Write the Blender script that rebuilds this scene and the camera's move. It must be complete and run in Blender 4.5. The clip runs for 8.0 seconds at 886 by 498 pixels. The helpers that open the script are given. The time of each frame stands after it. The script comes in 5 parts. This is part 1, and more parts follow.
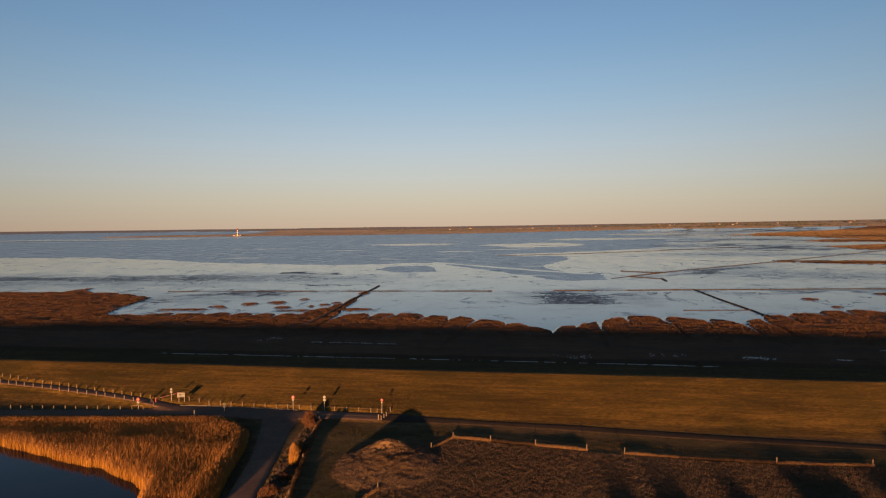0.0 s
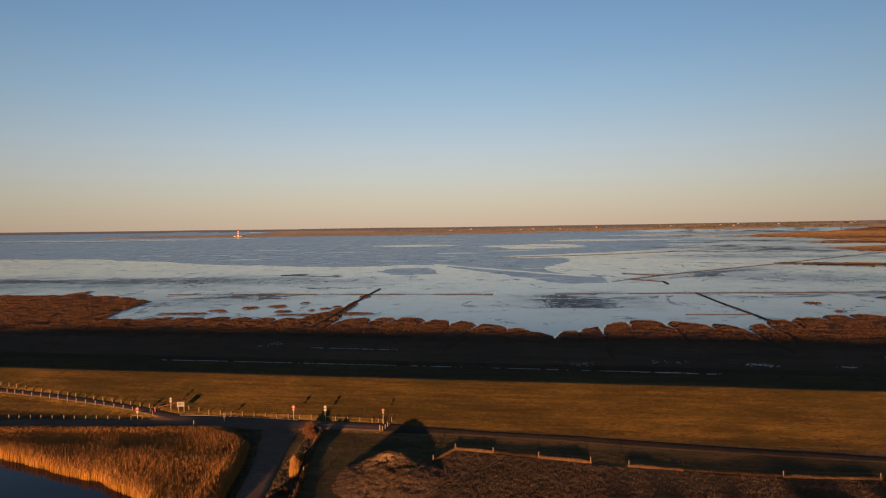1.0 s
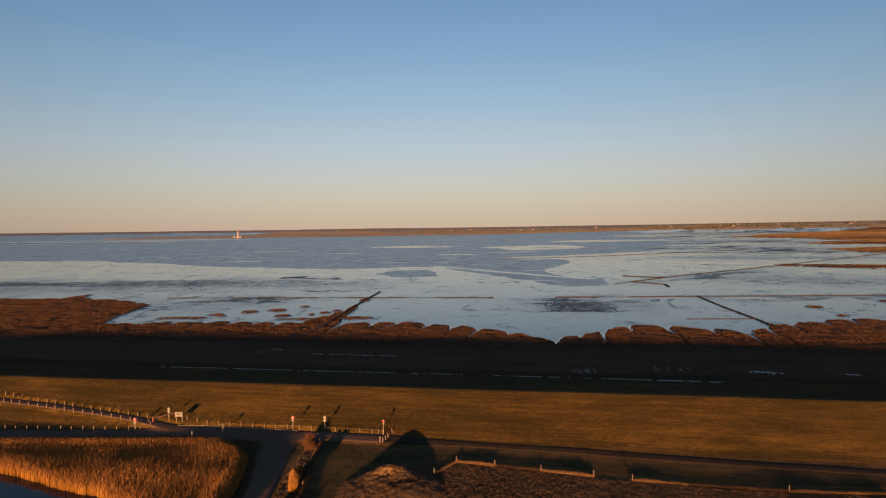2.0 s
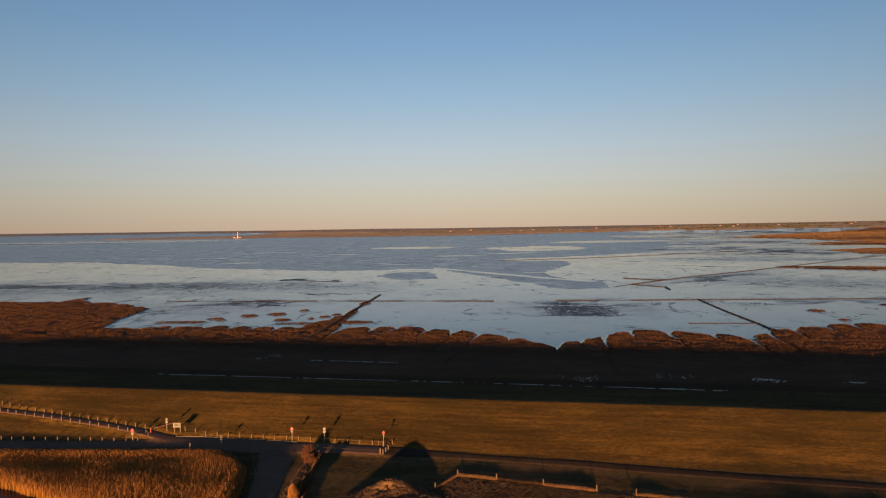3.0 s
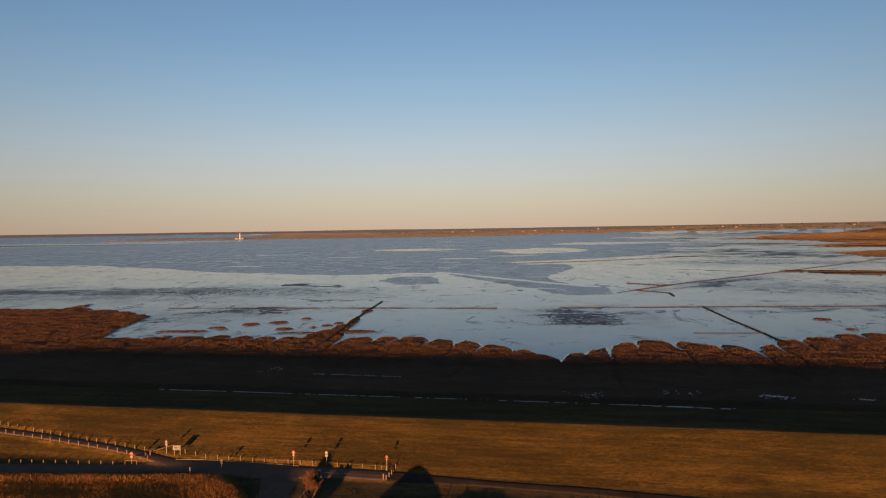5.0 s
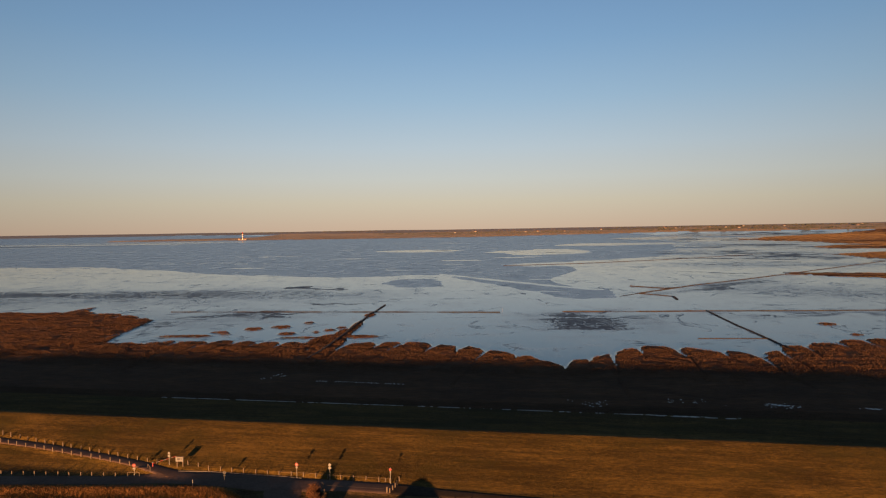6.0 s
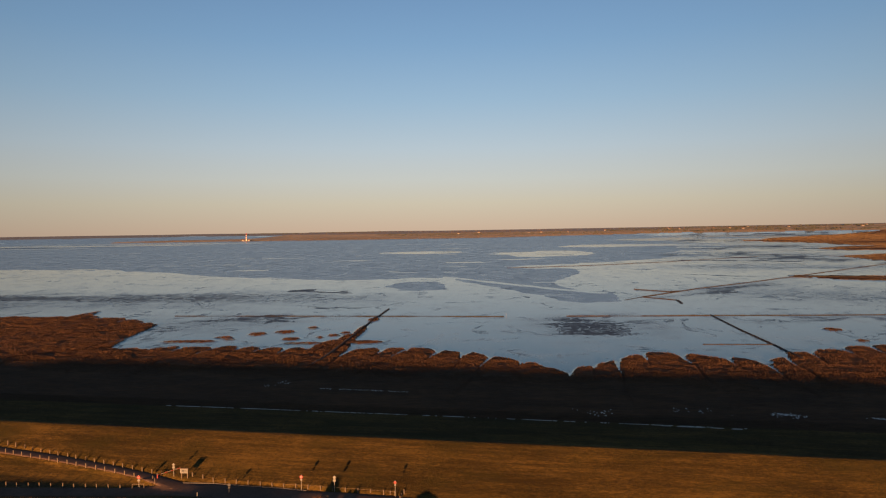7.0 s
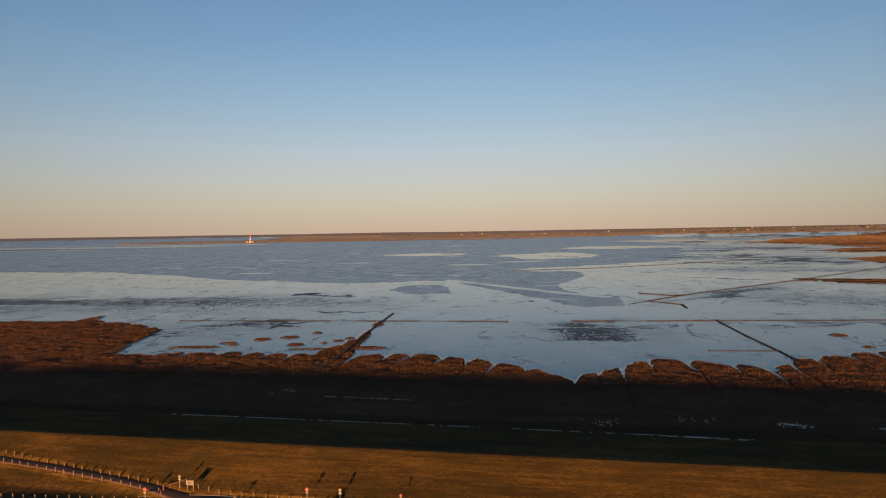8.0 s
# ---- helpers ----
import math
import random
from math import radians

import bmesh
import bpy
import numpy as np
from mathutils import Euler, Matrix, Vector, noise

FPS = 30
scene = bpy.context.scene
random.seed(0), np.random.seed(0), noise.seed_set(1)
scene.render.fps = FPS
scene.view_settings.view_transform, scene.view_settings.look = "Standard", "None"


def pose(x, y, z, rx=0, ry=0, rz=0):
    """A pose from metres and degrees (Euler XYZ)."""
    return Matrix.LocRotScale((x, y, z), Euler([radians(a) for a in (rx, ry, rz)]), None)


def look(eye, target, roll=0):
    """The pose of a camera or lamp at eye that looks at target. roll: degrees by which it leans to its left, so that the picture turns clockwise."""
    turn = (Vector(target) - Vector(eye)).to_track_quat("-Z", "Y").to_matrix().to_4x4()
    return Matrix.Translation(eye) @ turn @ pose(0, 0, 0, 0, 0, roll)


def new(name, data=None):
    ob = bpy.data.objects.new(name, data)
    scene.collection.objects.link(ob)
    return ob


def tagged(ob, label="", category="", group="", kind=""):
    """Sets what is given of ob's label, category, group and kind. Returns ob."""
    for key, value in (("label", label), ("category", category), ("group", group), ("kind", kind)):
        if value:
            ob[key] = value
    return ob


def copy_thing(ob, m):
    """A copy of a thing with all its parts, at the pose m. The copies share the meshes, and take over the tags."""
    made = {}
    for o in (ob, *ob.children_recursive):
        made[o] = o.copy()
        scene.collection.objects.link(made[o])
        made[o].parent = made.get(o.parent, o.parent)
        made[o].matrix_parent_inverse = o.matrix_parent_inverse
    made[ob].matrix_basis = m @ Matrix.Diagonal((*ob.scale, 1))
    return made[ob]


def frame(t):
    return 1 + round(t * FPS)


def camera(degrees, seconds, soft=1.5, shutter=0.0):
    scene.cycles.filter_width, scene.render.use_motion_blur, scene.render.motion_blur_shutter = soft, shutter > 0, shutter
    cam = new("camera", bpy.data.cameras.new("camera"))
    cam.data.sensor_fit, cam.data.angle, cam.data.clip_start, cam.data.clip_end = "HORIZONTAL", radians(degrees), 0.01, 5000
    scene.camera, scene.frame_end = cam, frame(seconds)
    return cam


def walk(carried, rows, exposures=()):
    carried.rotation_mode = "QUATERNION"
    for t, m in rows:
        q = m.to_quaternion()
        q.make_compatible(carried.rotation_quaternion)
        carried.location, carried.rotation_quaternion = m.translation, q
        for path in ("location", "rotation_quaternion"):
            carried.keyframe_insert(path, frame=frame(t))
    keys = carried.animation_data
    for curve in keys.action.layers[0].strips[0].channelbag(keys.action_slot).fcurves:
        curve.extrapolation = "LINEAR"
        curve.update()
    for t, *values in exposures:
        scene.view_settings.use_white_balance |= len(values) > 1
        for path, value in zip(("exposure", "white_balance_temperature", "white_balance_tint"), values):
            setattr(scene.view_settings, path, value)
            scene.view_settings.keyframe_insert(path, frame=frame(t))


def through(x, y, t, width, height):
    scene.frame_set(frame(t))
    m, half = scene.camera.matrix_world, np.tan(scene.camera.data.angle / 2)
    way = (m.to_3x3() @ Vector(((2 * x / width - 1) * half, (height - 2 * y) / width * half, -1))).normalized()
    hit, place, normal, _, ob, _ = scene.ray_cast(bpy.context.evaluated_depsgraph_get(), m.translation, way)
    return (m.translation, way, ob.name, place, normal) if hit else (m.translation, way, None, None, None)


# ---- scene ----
cam = camera(68.0, 8.0, soft=1.2)
# seconds, place of the drone in metres, yaw, pitch and lean in degrees
PATH = [
    (0.0, 0.006, -5.136, 40.063, -0.030, -1.931, 0.615),
    (0.5, -0.110, -4.517, 40.859, 0.013, -1.906, 0.623),
    (1.0, -0.214, -3.828, 41.680, 0.026, -1.887, 0.632),
    (1.5, -0.311, -3.092, 42.529, 0.021, -1.873, 0.640),
    (3.0, -0.573, -0.826, 45.231, -0.002, -1.850, 0.666),
    (3.5, -0.659, -0.114, 46.185, 0.011, -1.845, 0.674),
    (4.0, -0.749, 0.550, 47.164, 0.043, -1.840, 0.682),
    (4.5, -0.843, 1.153, 48.170, 0.097, -1.833, 0.691),
    (6.0, -1.182, 2.503, 51.346, 0.394, -1.791, 0.716),
    (6.5, -1.320, 2.777, 52.458, 0.532, -1.767, 0.725),
    (7.0, -1.476, 2.959, 53.595, 0.682, -1.736, 0.733),
    (7.5, -1.650, 3.047, 54.759, 0.839, -1.697, 0.742),
    (8.0, -1.846, 3.043, 55.949, 0.993, -1.649, 0.750),
]
walk(cam, [(t, pose(x, y, z, 90 + pitch, lean, yaw)) for t, x, y, z, yaw, pitch, lean in PATH],
     [(0.0, 1.92, 6700, 19), (8.0, 1.92, 6700, 19)])

# ---------------------------------------------------------------- light
SUN_EL, SUN_AZ = 3.05, 188.0          # degrees; azimuth clockwise from +y
world = bpy.data.worlds.new("evening_sky")
scene.world = world
world.use_nodes = True
wn = world.node_tree
sky = wn.nodes.new("ShaderNodeTexSky")
sky.sky_type = "NISHITA"
sky.sun_disc = False
sky.sun_elevation = radians(SUN_EL)
sky.sun_rotation = radians(SUN_AZ)
sky.altitude = 2700
sky.air_density, sky.dust_density, sky.ozone_density = 1.05, 1.3, 1.8
# evening haze: warm at the horizon, paling upwards; its side dimming mimics lens vignetting
way = wn.nodes.new("ShaderNodeTexCoord")
split = wn.nodes.new("ShaderNodeSeparateXYZ")
wn.links.new(way.outputs["Generated"], split.inputs[0])
thick = wn.nodes.new("ShaderNodeMapRange")
for key, value in (("From Min", 0.1), ("From Max", 0.62), ("To Min", 0.92), ("To Max", 0.0)):
    thick.inputs[key].default_value = value
wn.links.new(split.outputs["Z"], thick.inputs["Value"])
air = wn.nodes.new("ShaderNodeValToRGB")
AIR = [(0.0, (2.75, 2.2, 1.66)), (0.04, (2.86, 2.7, 2.08)), (0.075, (2.7, 2.94, 2.68)), (0.12, (2.3, 2.88, 3.08)), (0.19, (1.6, 2.5, 3.14)), (0.27, (1.05, 2.02, 3.0)), (0.36, (0.72, 1.55, 2.66))]
while len(air.color_ramp.elements) < len(AIR):
    air.color_ramp.elements.new(0.5)
for e, (at, c) in zip(air.color_ramp.elements, AIR):
    e.position, e.color = at, (*c, 1)
wn.links.new(split.outputs["Z"], air.inputs[0])
# lens vignetting put into the haze colour: dimmer to both sides
aside = wn.nodes.new("ShaderNodeMath")
aside.operation = "POWER"
wn.links.new(split.outputs["X"], aside.inputs[0])
aside.inputs[1].default_value = 2.0
fade = wn.nodes.new("ShaderNodeMapRange")
for key, value in (("From Min", 0.0), ("From Max", 0.4), ("To Min", 1.0), ("To Max", 0.7)):
    fade.inputs[key].default_value = value
wn.links.new(aside.outputs[0], fade.inputs["Value"])
dim = wn.nodes.new("ShaderNodeVectorMath")
dim.operation = "SCALE"
wn.links.new(air.outputs[0], dim.inputs[0])
wn.links.new(fade.outputs["Result"], dim.inputs["Scale"])
haze = wn.nodes.new("ShaderNodeMix")
haze.data_type = "RGBA"
wn.links.new(thick.outputs["Result"], haze.inputs[0])
wn.links.new(sky.outputs[0], haze.inputs[6])
wn.links.new(dim.outputs[0], haze.inputs[7])
wn.links.new(haze.outputs[2], wn.nodes["Background"].inputs[0])
wn.nodes["Background"].inputs[1].default_value = 0.0532

sun = bpy.data.lights.new("sun", "SUN")
sun.energy, sun.angle, sun.color = 5.1, radians(0.75), (1.0, 0.5, 0.19)
sun_ob = new("sun", sun)
LIGHT = Vector((math.sin(radians(SUN_AZ)) * math.cos(radians(SUN_EL)), math.cos(radians(SUN_AZ)) * math.cos(radians(SUN_EL)), math.sin(radians(SUN_EL))))
sun_ob.matrix_world = look((0, -50, 120), Vector((0, -50, 120)) - LIGHT)


# ---------------------------------------------------------------- materials
class Net:
    """Short spelling for node materials."""

    def __init__(self, name, rough=0.8, metal=0.0, spec=0.3):
        self.mat = bpy.data.materials.new(name)
        self.mat.use_nodes = True
        self.t = self.mat.node_tree
        self.b = self.t.nodes["Principled BSDF"]
        self.b.inputs["Roughness"].default_value = rough
        self.b.inputs["Metallic"].default_value = metal
        self.b.inputs["Specular IOR Level"].default_value = spec

    def node(self, kind, **values):
        n = self.t.nodes.new(kind)
        for key, value in values.items():
            n.inputs[key.replace("_", " ")].default_value = value
        return n

    def link(self, a, b):
        self.t.links.new(a, b)

    def place(self, sx=1.0, sy=1.0, sz=1.0, turn=0.0):
        tc = self.node("ShaderNodeTexCoord")
        rot = self.node("ShaderNodeMapping", Rotation=(0, 0, turn))
        mp = self.node("ShaderNodeMapping", Scale=(sx, sy, sz))
        self.link(tc.outputs["Object"], rot.inputs["Vector"])
        self.link(rot.outputs[0], mp.inputs["Vector"])
        return mp.outputs[0]

    def noise(self, vec, scale, detail=4.0, rough=0.55, bend=0.0):
        n = self.node("ShaderNodeTexNoise", Scale=scale, Detail=detail, Roughness=rough, Distortion=bend)
        self.link(vec, n.inputs["Vector"])
        return n.outputs["Fac"]

    def ramp(self, fac, stops):
        r = self.node("ShaderNodeValToRGB")
        while len(r.color_ramp.elements) < len(stops):
            r.color_ramp.elements.new(0.5)
        for e, (p, c) in zip(r.color_ramp.elements, stops):
            e.position, e.color = p, (*c, 1) if len(c) == 3 else c
        self.link(fac, r.inputs[0])
        return r.outputs[0]

    def mix(self, fac, a, b, how="MIX"):
        m = self.t.nodes.new("ShaderNodeMix")
        m.data_type, m.blend_type = "RGBA", how
        for sock, value in ((m.inputs[0], fac), (m.inputs[6], a), (m.inputs[7], b)):
            if isinstance(value, (int, float)):
                sock.default_value = value
            elif isinstance(value, tuple):
                sock.default_value = (*value, 1)
            else:
                self.link(value, sock)
        return m.outputs[2]

    def maths(self, op, a, b=0.0, clamp=False):
        m = self.t.nodes.new("ShaderNodeMath")
        m.operation, m.use_clamp = op, clamp
        for sock, value in zip(m.inputs, (a, b)):
            if isinstance(value, (int, float)):
                sock.default_value = value
            else:
                self.link(value, sock)
        return m.outputs[0]

    def attr(self, name):
        a = self.t.nodes.new("ShaderNodeAttribute")
        a.attribute_name = name
        return a.outputs["Fac"]

    def bump(self, height, strength, distance):
        n = self.node("ShaderNodeBump", Strength=strength, Distance=distance)
        self.link(height, n.inputs["Height"])
        self.link(n.outputs[0], self.b.inputs["Normal"])

    def colour(self, c):
        if isinstance(c, tuple):
            self.b.inputs["Base Color"].default_value = (*c, 1)
        else:
            self.link(c, self.b.inputs["Base Color"])

    def rough(self, value):
        self.link(value, self.b.inputs["Roughness"])


DYKE_TURN = radians(-9.41)


def grassy(name, dark, mid, light, along=1.0, relief=0.25, patch=(0.03, 0.07, 0.012)):
    """Short winter grass: patches, streaks along the dyke and blades."""
    n = Net(name, 0.95, spec=0.075)
    big = n.noise(n.place(0.035, 0.11 * along, 0.1, -DYKE_TURN), 1.0, 5, 0.6, 0.6)
    streak = n.noise(n.place(0.5, 2.6 * along, 1.5, -DYKE_TURN), 1.0, 8, 0.78, 0.3)
    fine = n.noise(n.place(0.6, 1.3, 1.0, -DYKE_TURN), 1.8, 8, 0.82)
    ledge = n.noise(n.place(0.06, 0.85 * along, 0.8, -DYKE_TURN), 1.0, 6, 0.62, 0.5)
    both = n.maths("ADD", n.maths("ADD", n.maths("MULTIPLY", big, 0.26), n.maths("MULTIPLY", ledge, 0.18)), n.maths("ADD", n.maths("MULTIPLY", streak, 0.24), n.maths("MULTIPLY", fine, 0.32)))
    c = n.ramp(both, [(0.455, dark), (0.5, mid), (0.545, light)])
    green = n.ramp(n.noise(n.place(0.05, 0.08, 0.05), 1.0, 4, 0.6), [(0.5, (0, 0, 0)), (0.66, (1, 1, 1))])
    c = n.mix(n.maths("MULTIPLY", green, 0.7), c, patch)
    n.colour(c)
    tall = n.maths("ADD", n.maths("MULTIPLY", streak, 0.6), fine)
    n.bump(tall, 0.7, relief)
    return n.mat


M_DYKE = grassy("dyke_grass", (0.035, 0.022, 0.0056), (0.07, 0.0432, 0.0102), (0.116, 0.069, 0.0158), relief=0.3, patch=(0.034, 0.028, 0.006))
M_FIELD = grassy("field_grass", (0.04, 0.028, 0.012), (0.072, 0.047, 0.02), (0.11, 0.07, 0.03), 0.5, 0.45, (0.04, 0.038, 0.012))


def marsh_material():
    n = Net("salt_marsh_grass", 0.95, spec=0.075)
    big = n.noise(n.place(0.02, 0.05, 0.1, -DYKE_TURN), 1.0, 6, 0.62, 0.8)
    tuft = n.noise(n.place(0.25, 0.6, 0.5), 1.0, 6, 0.7, 0.5)
    both = n.maths("ADD", n.maths("MULTIPLY", big, 0.5), n.maths("MULTIPLY", tuft, 0.5))
    n.colour(n.ramp(both, [(0.38, (0.036, 0.0165, 0.008)), (0.5, (0.06, 0.0275, 0.0125)), (0.62, (0.092, 0.042, 0.018))]))
    n.bump(tuft, 1.0, 1.4)
    return n.mat


M_MARSH = marsh_material()


def flats_material():
    """Wet tidal flat: smooth icy film, wind-ruffled water and dark rippled mud, by three masks."""
    n = Net("wet_tidal_flat", 0.12, spec=0.5)
    n.b.inputs["IOR"].default_value = 1.26
    fine = n.noise(n.place(0.03, 0.02, 0.05), 1.0, 10, 0.7, 1.2)
    combed = n.noise(n.place(0.045, 0.03, 0.05, 0.06), 1.0, 10, 0.72, 1.2)
    cells = n.noise(n.place(0.36, 0.12, 0.05, 0.1), 1.0, 10, 0.74, 1.8)
    strands = n.noise(n.place(0.07, 0.26, 0.05, -0.16), 1.0, 10, 0.78, 1.2)
    scratch = n.noise(n.place(0.05, 0.06, 0.05, -0.12), 1.0, 12, 0.76, 2.0)
    creek = n.noise(n.place(0.012, 0.012, 0.05, 0.2), 1.0, 8, 0.6, 1.5)
    water = n.ramp(n.maths("ADD", n.attr("ruffled"), n.maths("MULTIPLY", n.maths("SUBTRACT", combed, 0.5), 0.5)), [(0.42, (0, 0, 0)), (0.58, (1, 1, 1))])
    net = n.maths("ADD", n.maths("MULTIPLY", n.maths("SUBTRACT", cells, 0.5), 1.9), n.maths("MULTIPLY", n.maths("SUBTRACT", strands, 0.5), 1.5))
    mud = n.ramp(n.maths("ADD", n.attr("mud"), net), [(0.45, (0, 0, 0)), (0.58, (1, 1, 1))])
    thread = n.ramp(creek, [(0.486, (0, 0, 0)), (0.496, (1, 1, 1)), (0.504, (1, 1, 1)), (0.514, (0, 0, 0))])
    drawn = n.ramp(fine, [(0.46, (0, 0, 0)), (0.62, (0.7, 0.7, 0.7))])
    dark = n.maths("MAXIMUM", n.maths("MULTIPLY", mud, 0.9), n.maths("MULTIPLY", thread, drawn))
    grain = n.maths("ADD", n.maths("MULTIPLY", scratch, 0.5), n.maths("MULTIPLY", combed, 0.5))
    tone = n.ramp(grain, [(0.4, (0.03, 0.042, 0.044)), (0.5, (0.076, 0.1, 0.1)), (0.6, (0.145, 0.178, 0.17))])
    deep = n.ramp(grain, [(0.38, (0.06, 0.095, 0.14)), (0.62, (0.13, 0.175, 0.23))])
    # thin silt that dulls the ice round the rippled mud
    silt = n.maths("MULTIPLY", n.attr("silt"), n.ramp(n.maths("ADD", n.maths("MULTIPLY", strands, 0.6), n.maths("MULTIPLY", combed, 0.4)), [(0.36, (0.25, 0.25, 0.25)), (0.58, (1, 1, 1))]))
    c = n.mix(water, tone, deep)
    c = n.mix(silt, c, (0.052, 0.047, 0.058))
    c = n.mix(dark, c, (0.022, 0.021, 0.025))
    n.colour(c)
    calm = n.ramp(grain, [(0.4, (0.07, 0.07, 0.07)), (0.5, (0.11, 0.11, 0.11)), (0.62, (0.22, 0.22, 0.22))])
    wind = n.ramp(combed, [(0.36, (0.33, 0.33, 0.33)), (0.6, (0.26, 0.26, 0.26)), (0.7, (0.17, 0.17, 0.17))])
    r = n.mix(water, calm, wind)
    r = n.mix(silt, r, (0.4, 0.4, 0.4))
    r = n.mix(dark, r, (0.6, 0.6, 0.6))
    n.rough(r)
    n.bump(n.maths("ADD", fine, n.maths("MULTIPLY", mud, 0.6)), 0.13, 0.06)
    return n.mat


M_FLATS = flats_material()


def plain(name, stops, scale=6.0, rough=0.8, metal=0.0, spec=0.3, relief=0.0, stretch=(1, 1, 1)):
    """A mottled surface at two scales."""
    n = Net(name, rough, metal, spec)
    a = n.noise(n.place(*stretch), scale, 5, 0.65)
    b = n.noise(n.place(*stretch), scale * 0.13, 4, 0.6)
    f = n.maths("ADD", n.maths("MULTIPLY", a, 0.5), n.maths("MULTIPLY", b, 0.5))
    k = len(stops) - 1
    n.colour(n.ramp(f, [(0.34 + 0.32 * i / max(k, 1), c) for i, c in enumerate(stops)]))
    if relief:
        n.bump(a, 0.6, relief)
    return n.mat


M_ASPHALT = plain("asphalt", [(0.078, 0.05, 0.037), (0.105, 0.067, 0.049), (0.134, 0.086, 0.064)], 2.2, 0.95, spec=0.05, relief=0.02)
# lighter surface past the seam, warmed further to stand for sun on it
M_ASPHALT_PALE = plain("warm_pale_asphalt", [(0.1, 0.061, 0.042), (0.13, 0.08, 0.056), (0.17, 0.105, 0.074)], 2.2, 0.95, spec=0.05, relief=0.02)
M_GRAVEL = plain("gravel_track", [(0.02, 0.015, 0.011), (0.031, 0.023, 0.017), (0.046, 0.034, 0.025)], 1.6, 0.95, spec=0.05, relief=0.04)
M_WOOD = plain("weathered_wood", [(0.06, 0.045, 0.032), (0.092, 0.07, 0.051), (0.13, 0.1, 0.072)], 9.0, 0.85, relief=0.01, stretch=(1, 1, 0.15))
M_DARKWOOD = plain("wet_dark_wood", [(0.008, 0.007, 0.007), (0.016, 0.014, 0.013), (0.028, 0.023, 0.02)], 4.0, 0.7, relief=0.02)
M_BRUSH = plain("brushwood", [(0.014, 0.009, 0.006), (0.027, 0.017, 0.01), (0.046, 0.027, 0.015)], 1.5, 0.95, relief=0.2)
M_METAL = plain("galvanised_steel", [(0.30, 0.30, 0.30), (0.42, 0.42, 0.41)], 8.0, 0.45, 0.8)
# white paint, darkened in its colour so sunlit faces stay dim
M_WHITE = plain("dimmed_sign_face", [(0.09, 0.09, 0.088), (0.125, 0.123, 0.12)], 5.0, 0.5)
M_TOWER = plain("white_tower_paint", [(0.42, 0.41, 0.40), (0.52, 0.51, 0.5)], 0.4, 0.6)
M_RED = plain("red_paint", [(0.15, 0.015, 0.018), (0.2, 0.022, 0.022)], 5.0, 0.5)
M_DARK = plain("dark_paint", [(0.02, 0.02, 0.022), (0.04, 0.04, 0.042)], 5.0, 0.6)
M_ROOF = plain("dark_roof", [(0.06, 0.03, 0.025), (0.1, 0.05, 0.04)], 1.0, 0.8)
M_BRICK = plain("pale_wall", [(0.14, 0.132, 0.125), (0.22, 0.21, 0.2)], 0.5, 0.8)
M_CONCRETE = plain("concrete", [(0.07, 0.062, 0.054), (0.12, 0.108, 0.095)], 4.0, 0.9, spec=0.1)
M_ICE = plain("old_ice", [(0.4, 0.42, 0.43), (0.6, 0.62, 0.63)], 2.0, 0.35, relief=0.03)
M_BARK = plain("bark", [(0.04, 0.03, 0.022), (0.09, 0.07, 0.05)], 5.0, 0.95, relief=0.03)
M_FARWOOD = plain("bare_wood_far_off", [(0.016, 0.02, 0.02), (0.03, 0.034, 0.032)], 0.05, 1.0)
# the grey-blue is distance haze put into the coast's base colour
M_FARCOAST = plain("hazy_far_coast", [(0.1, 0.115, 0.13), (0.15, 0.165, 0.18)], 0.006, 1.0, stretch=(0.3, 1, 1))
# paled beyond plain fields: the haze over the bay is in this colour
M_FARLAND = plain("hazy_far_fields", [(0.12, 0.11, 0.08), (0.26, 0.21, 0.145), (0.38, 0.3, 0.2)], 0.012, 1.0, stretch=(0.4, 1, 1))


def blades_material(name, stops, through=0.25, each=0.6):
    """Dry leaves: a tint for each blade, a little light passing through."""
    n = Net(name, 0.75, spec=0.2)
    g = n.node("ShaderNodeNewGeometry")
    patch = n.noise(n.place(0.12, 0.12, 0.0), 1.0, 4, 0.6)
    f = n.maths("ADD", n.maths("MULTIPLY", g.outputs["Random Per Island"], each), n.maths("MULTIPLY", patch, 1.1 - each))
    c = n.ramp(f, [(0.2 + 0.7 * i / (len(stops) - 1), c) for i, c in enumerate(stops)])
    n.colour(c)
    thin = n.node("ShaderNodeBsdfTranslucent")
    n.link(c, thin.inputs["Color"])
    both = n.node("ShaderNodeMixShader", Fac=through)
    n.link(n.b.outputs[0], both.inputs[1])
    n.link(thin.outputs[0], both.inputs[2])
    n.link(both.outputs[0], n.t.nodes["Material Output"].inputs["Surface"])
    return n.mat


M_REED = blades_material("dry_reed", [(0.14, 0.063, 0.015), (0.22, 0.106, 0.022), (0.3, 0.155, 0.027), (0.37, 0.2, 0.037)], 0.4, 0.35)
M_PLUME = blades_material("reed_plume", [(0.16, 0.075, 0.027), (0.25, 0.118, 0.04), (0.34, 0.172, 0.06)], 0.45, 0.35)
M_DRYGRASS = blades_material("dry_grass", [(0.04, 0.022, 0.011), (0.075, 0.042, 0.02), (0.12, 0.07, 0.034), (0.16, 0.095, 0.048)])
M_ROUGH = blades_material("rough_grass", [(0.04, 0.028, 0.02), (0.066, 0.045, 0.032), (0.093, 0.062, 0.043), (0.122, 0.082, 0.057)])
M_GREENTURF = blades_material("green_turf", [(0.026, 0.026, 0.009), (0.038, 0.034, 0.012), (0.055, 0.044, 0.016)])
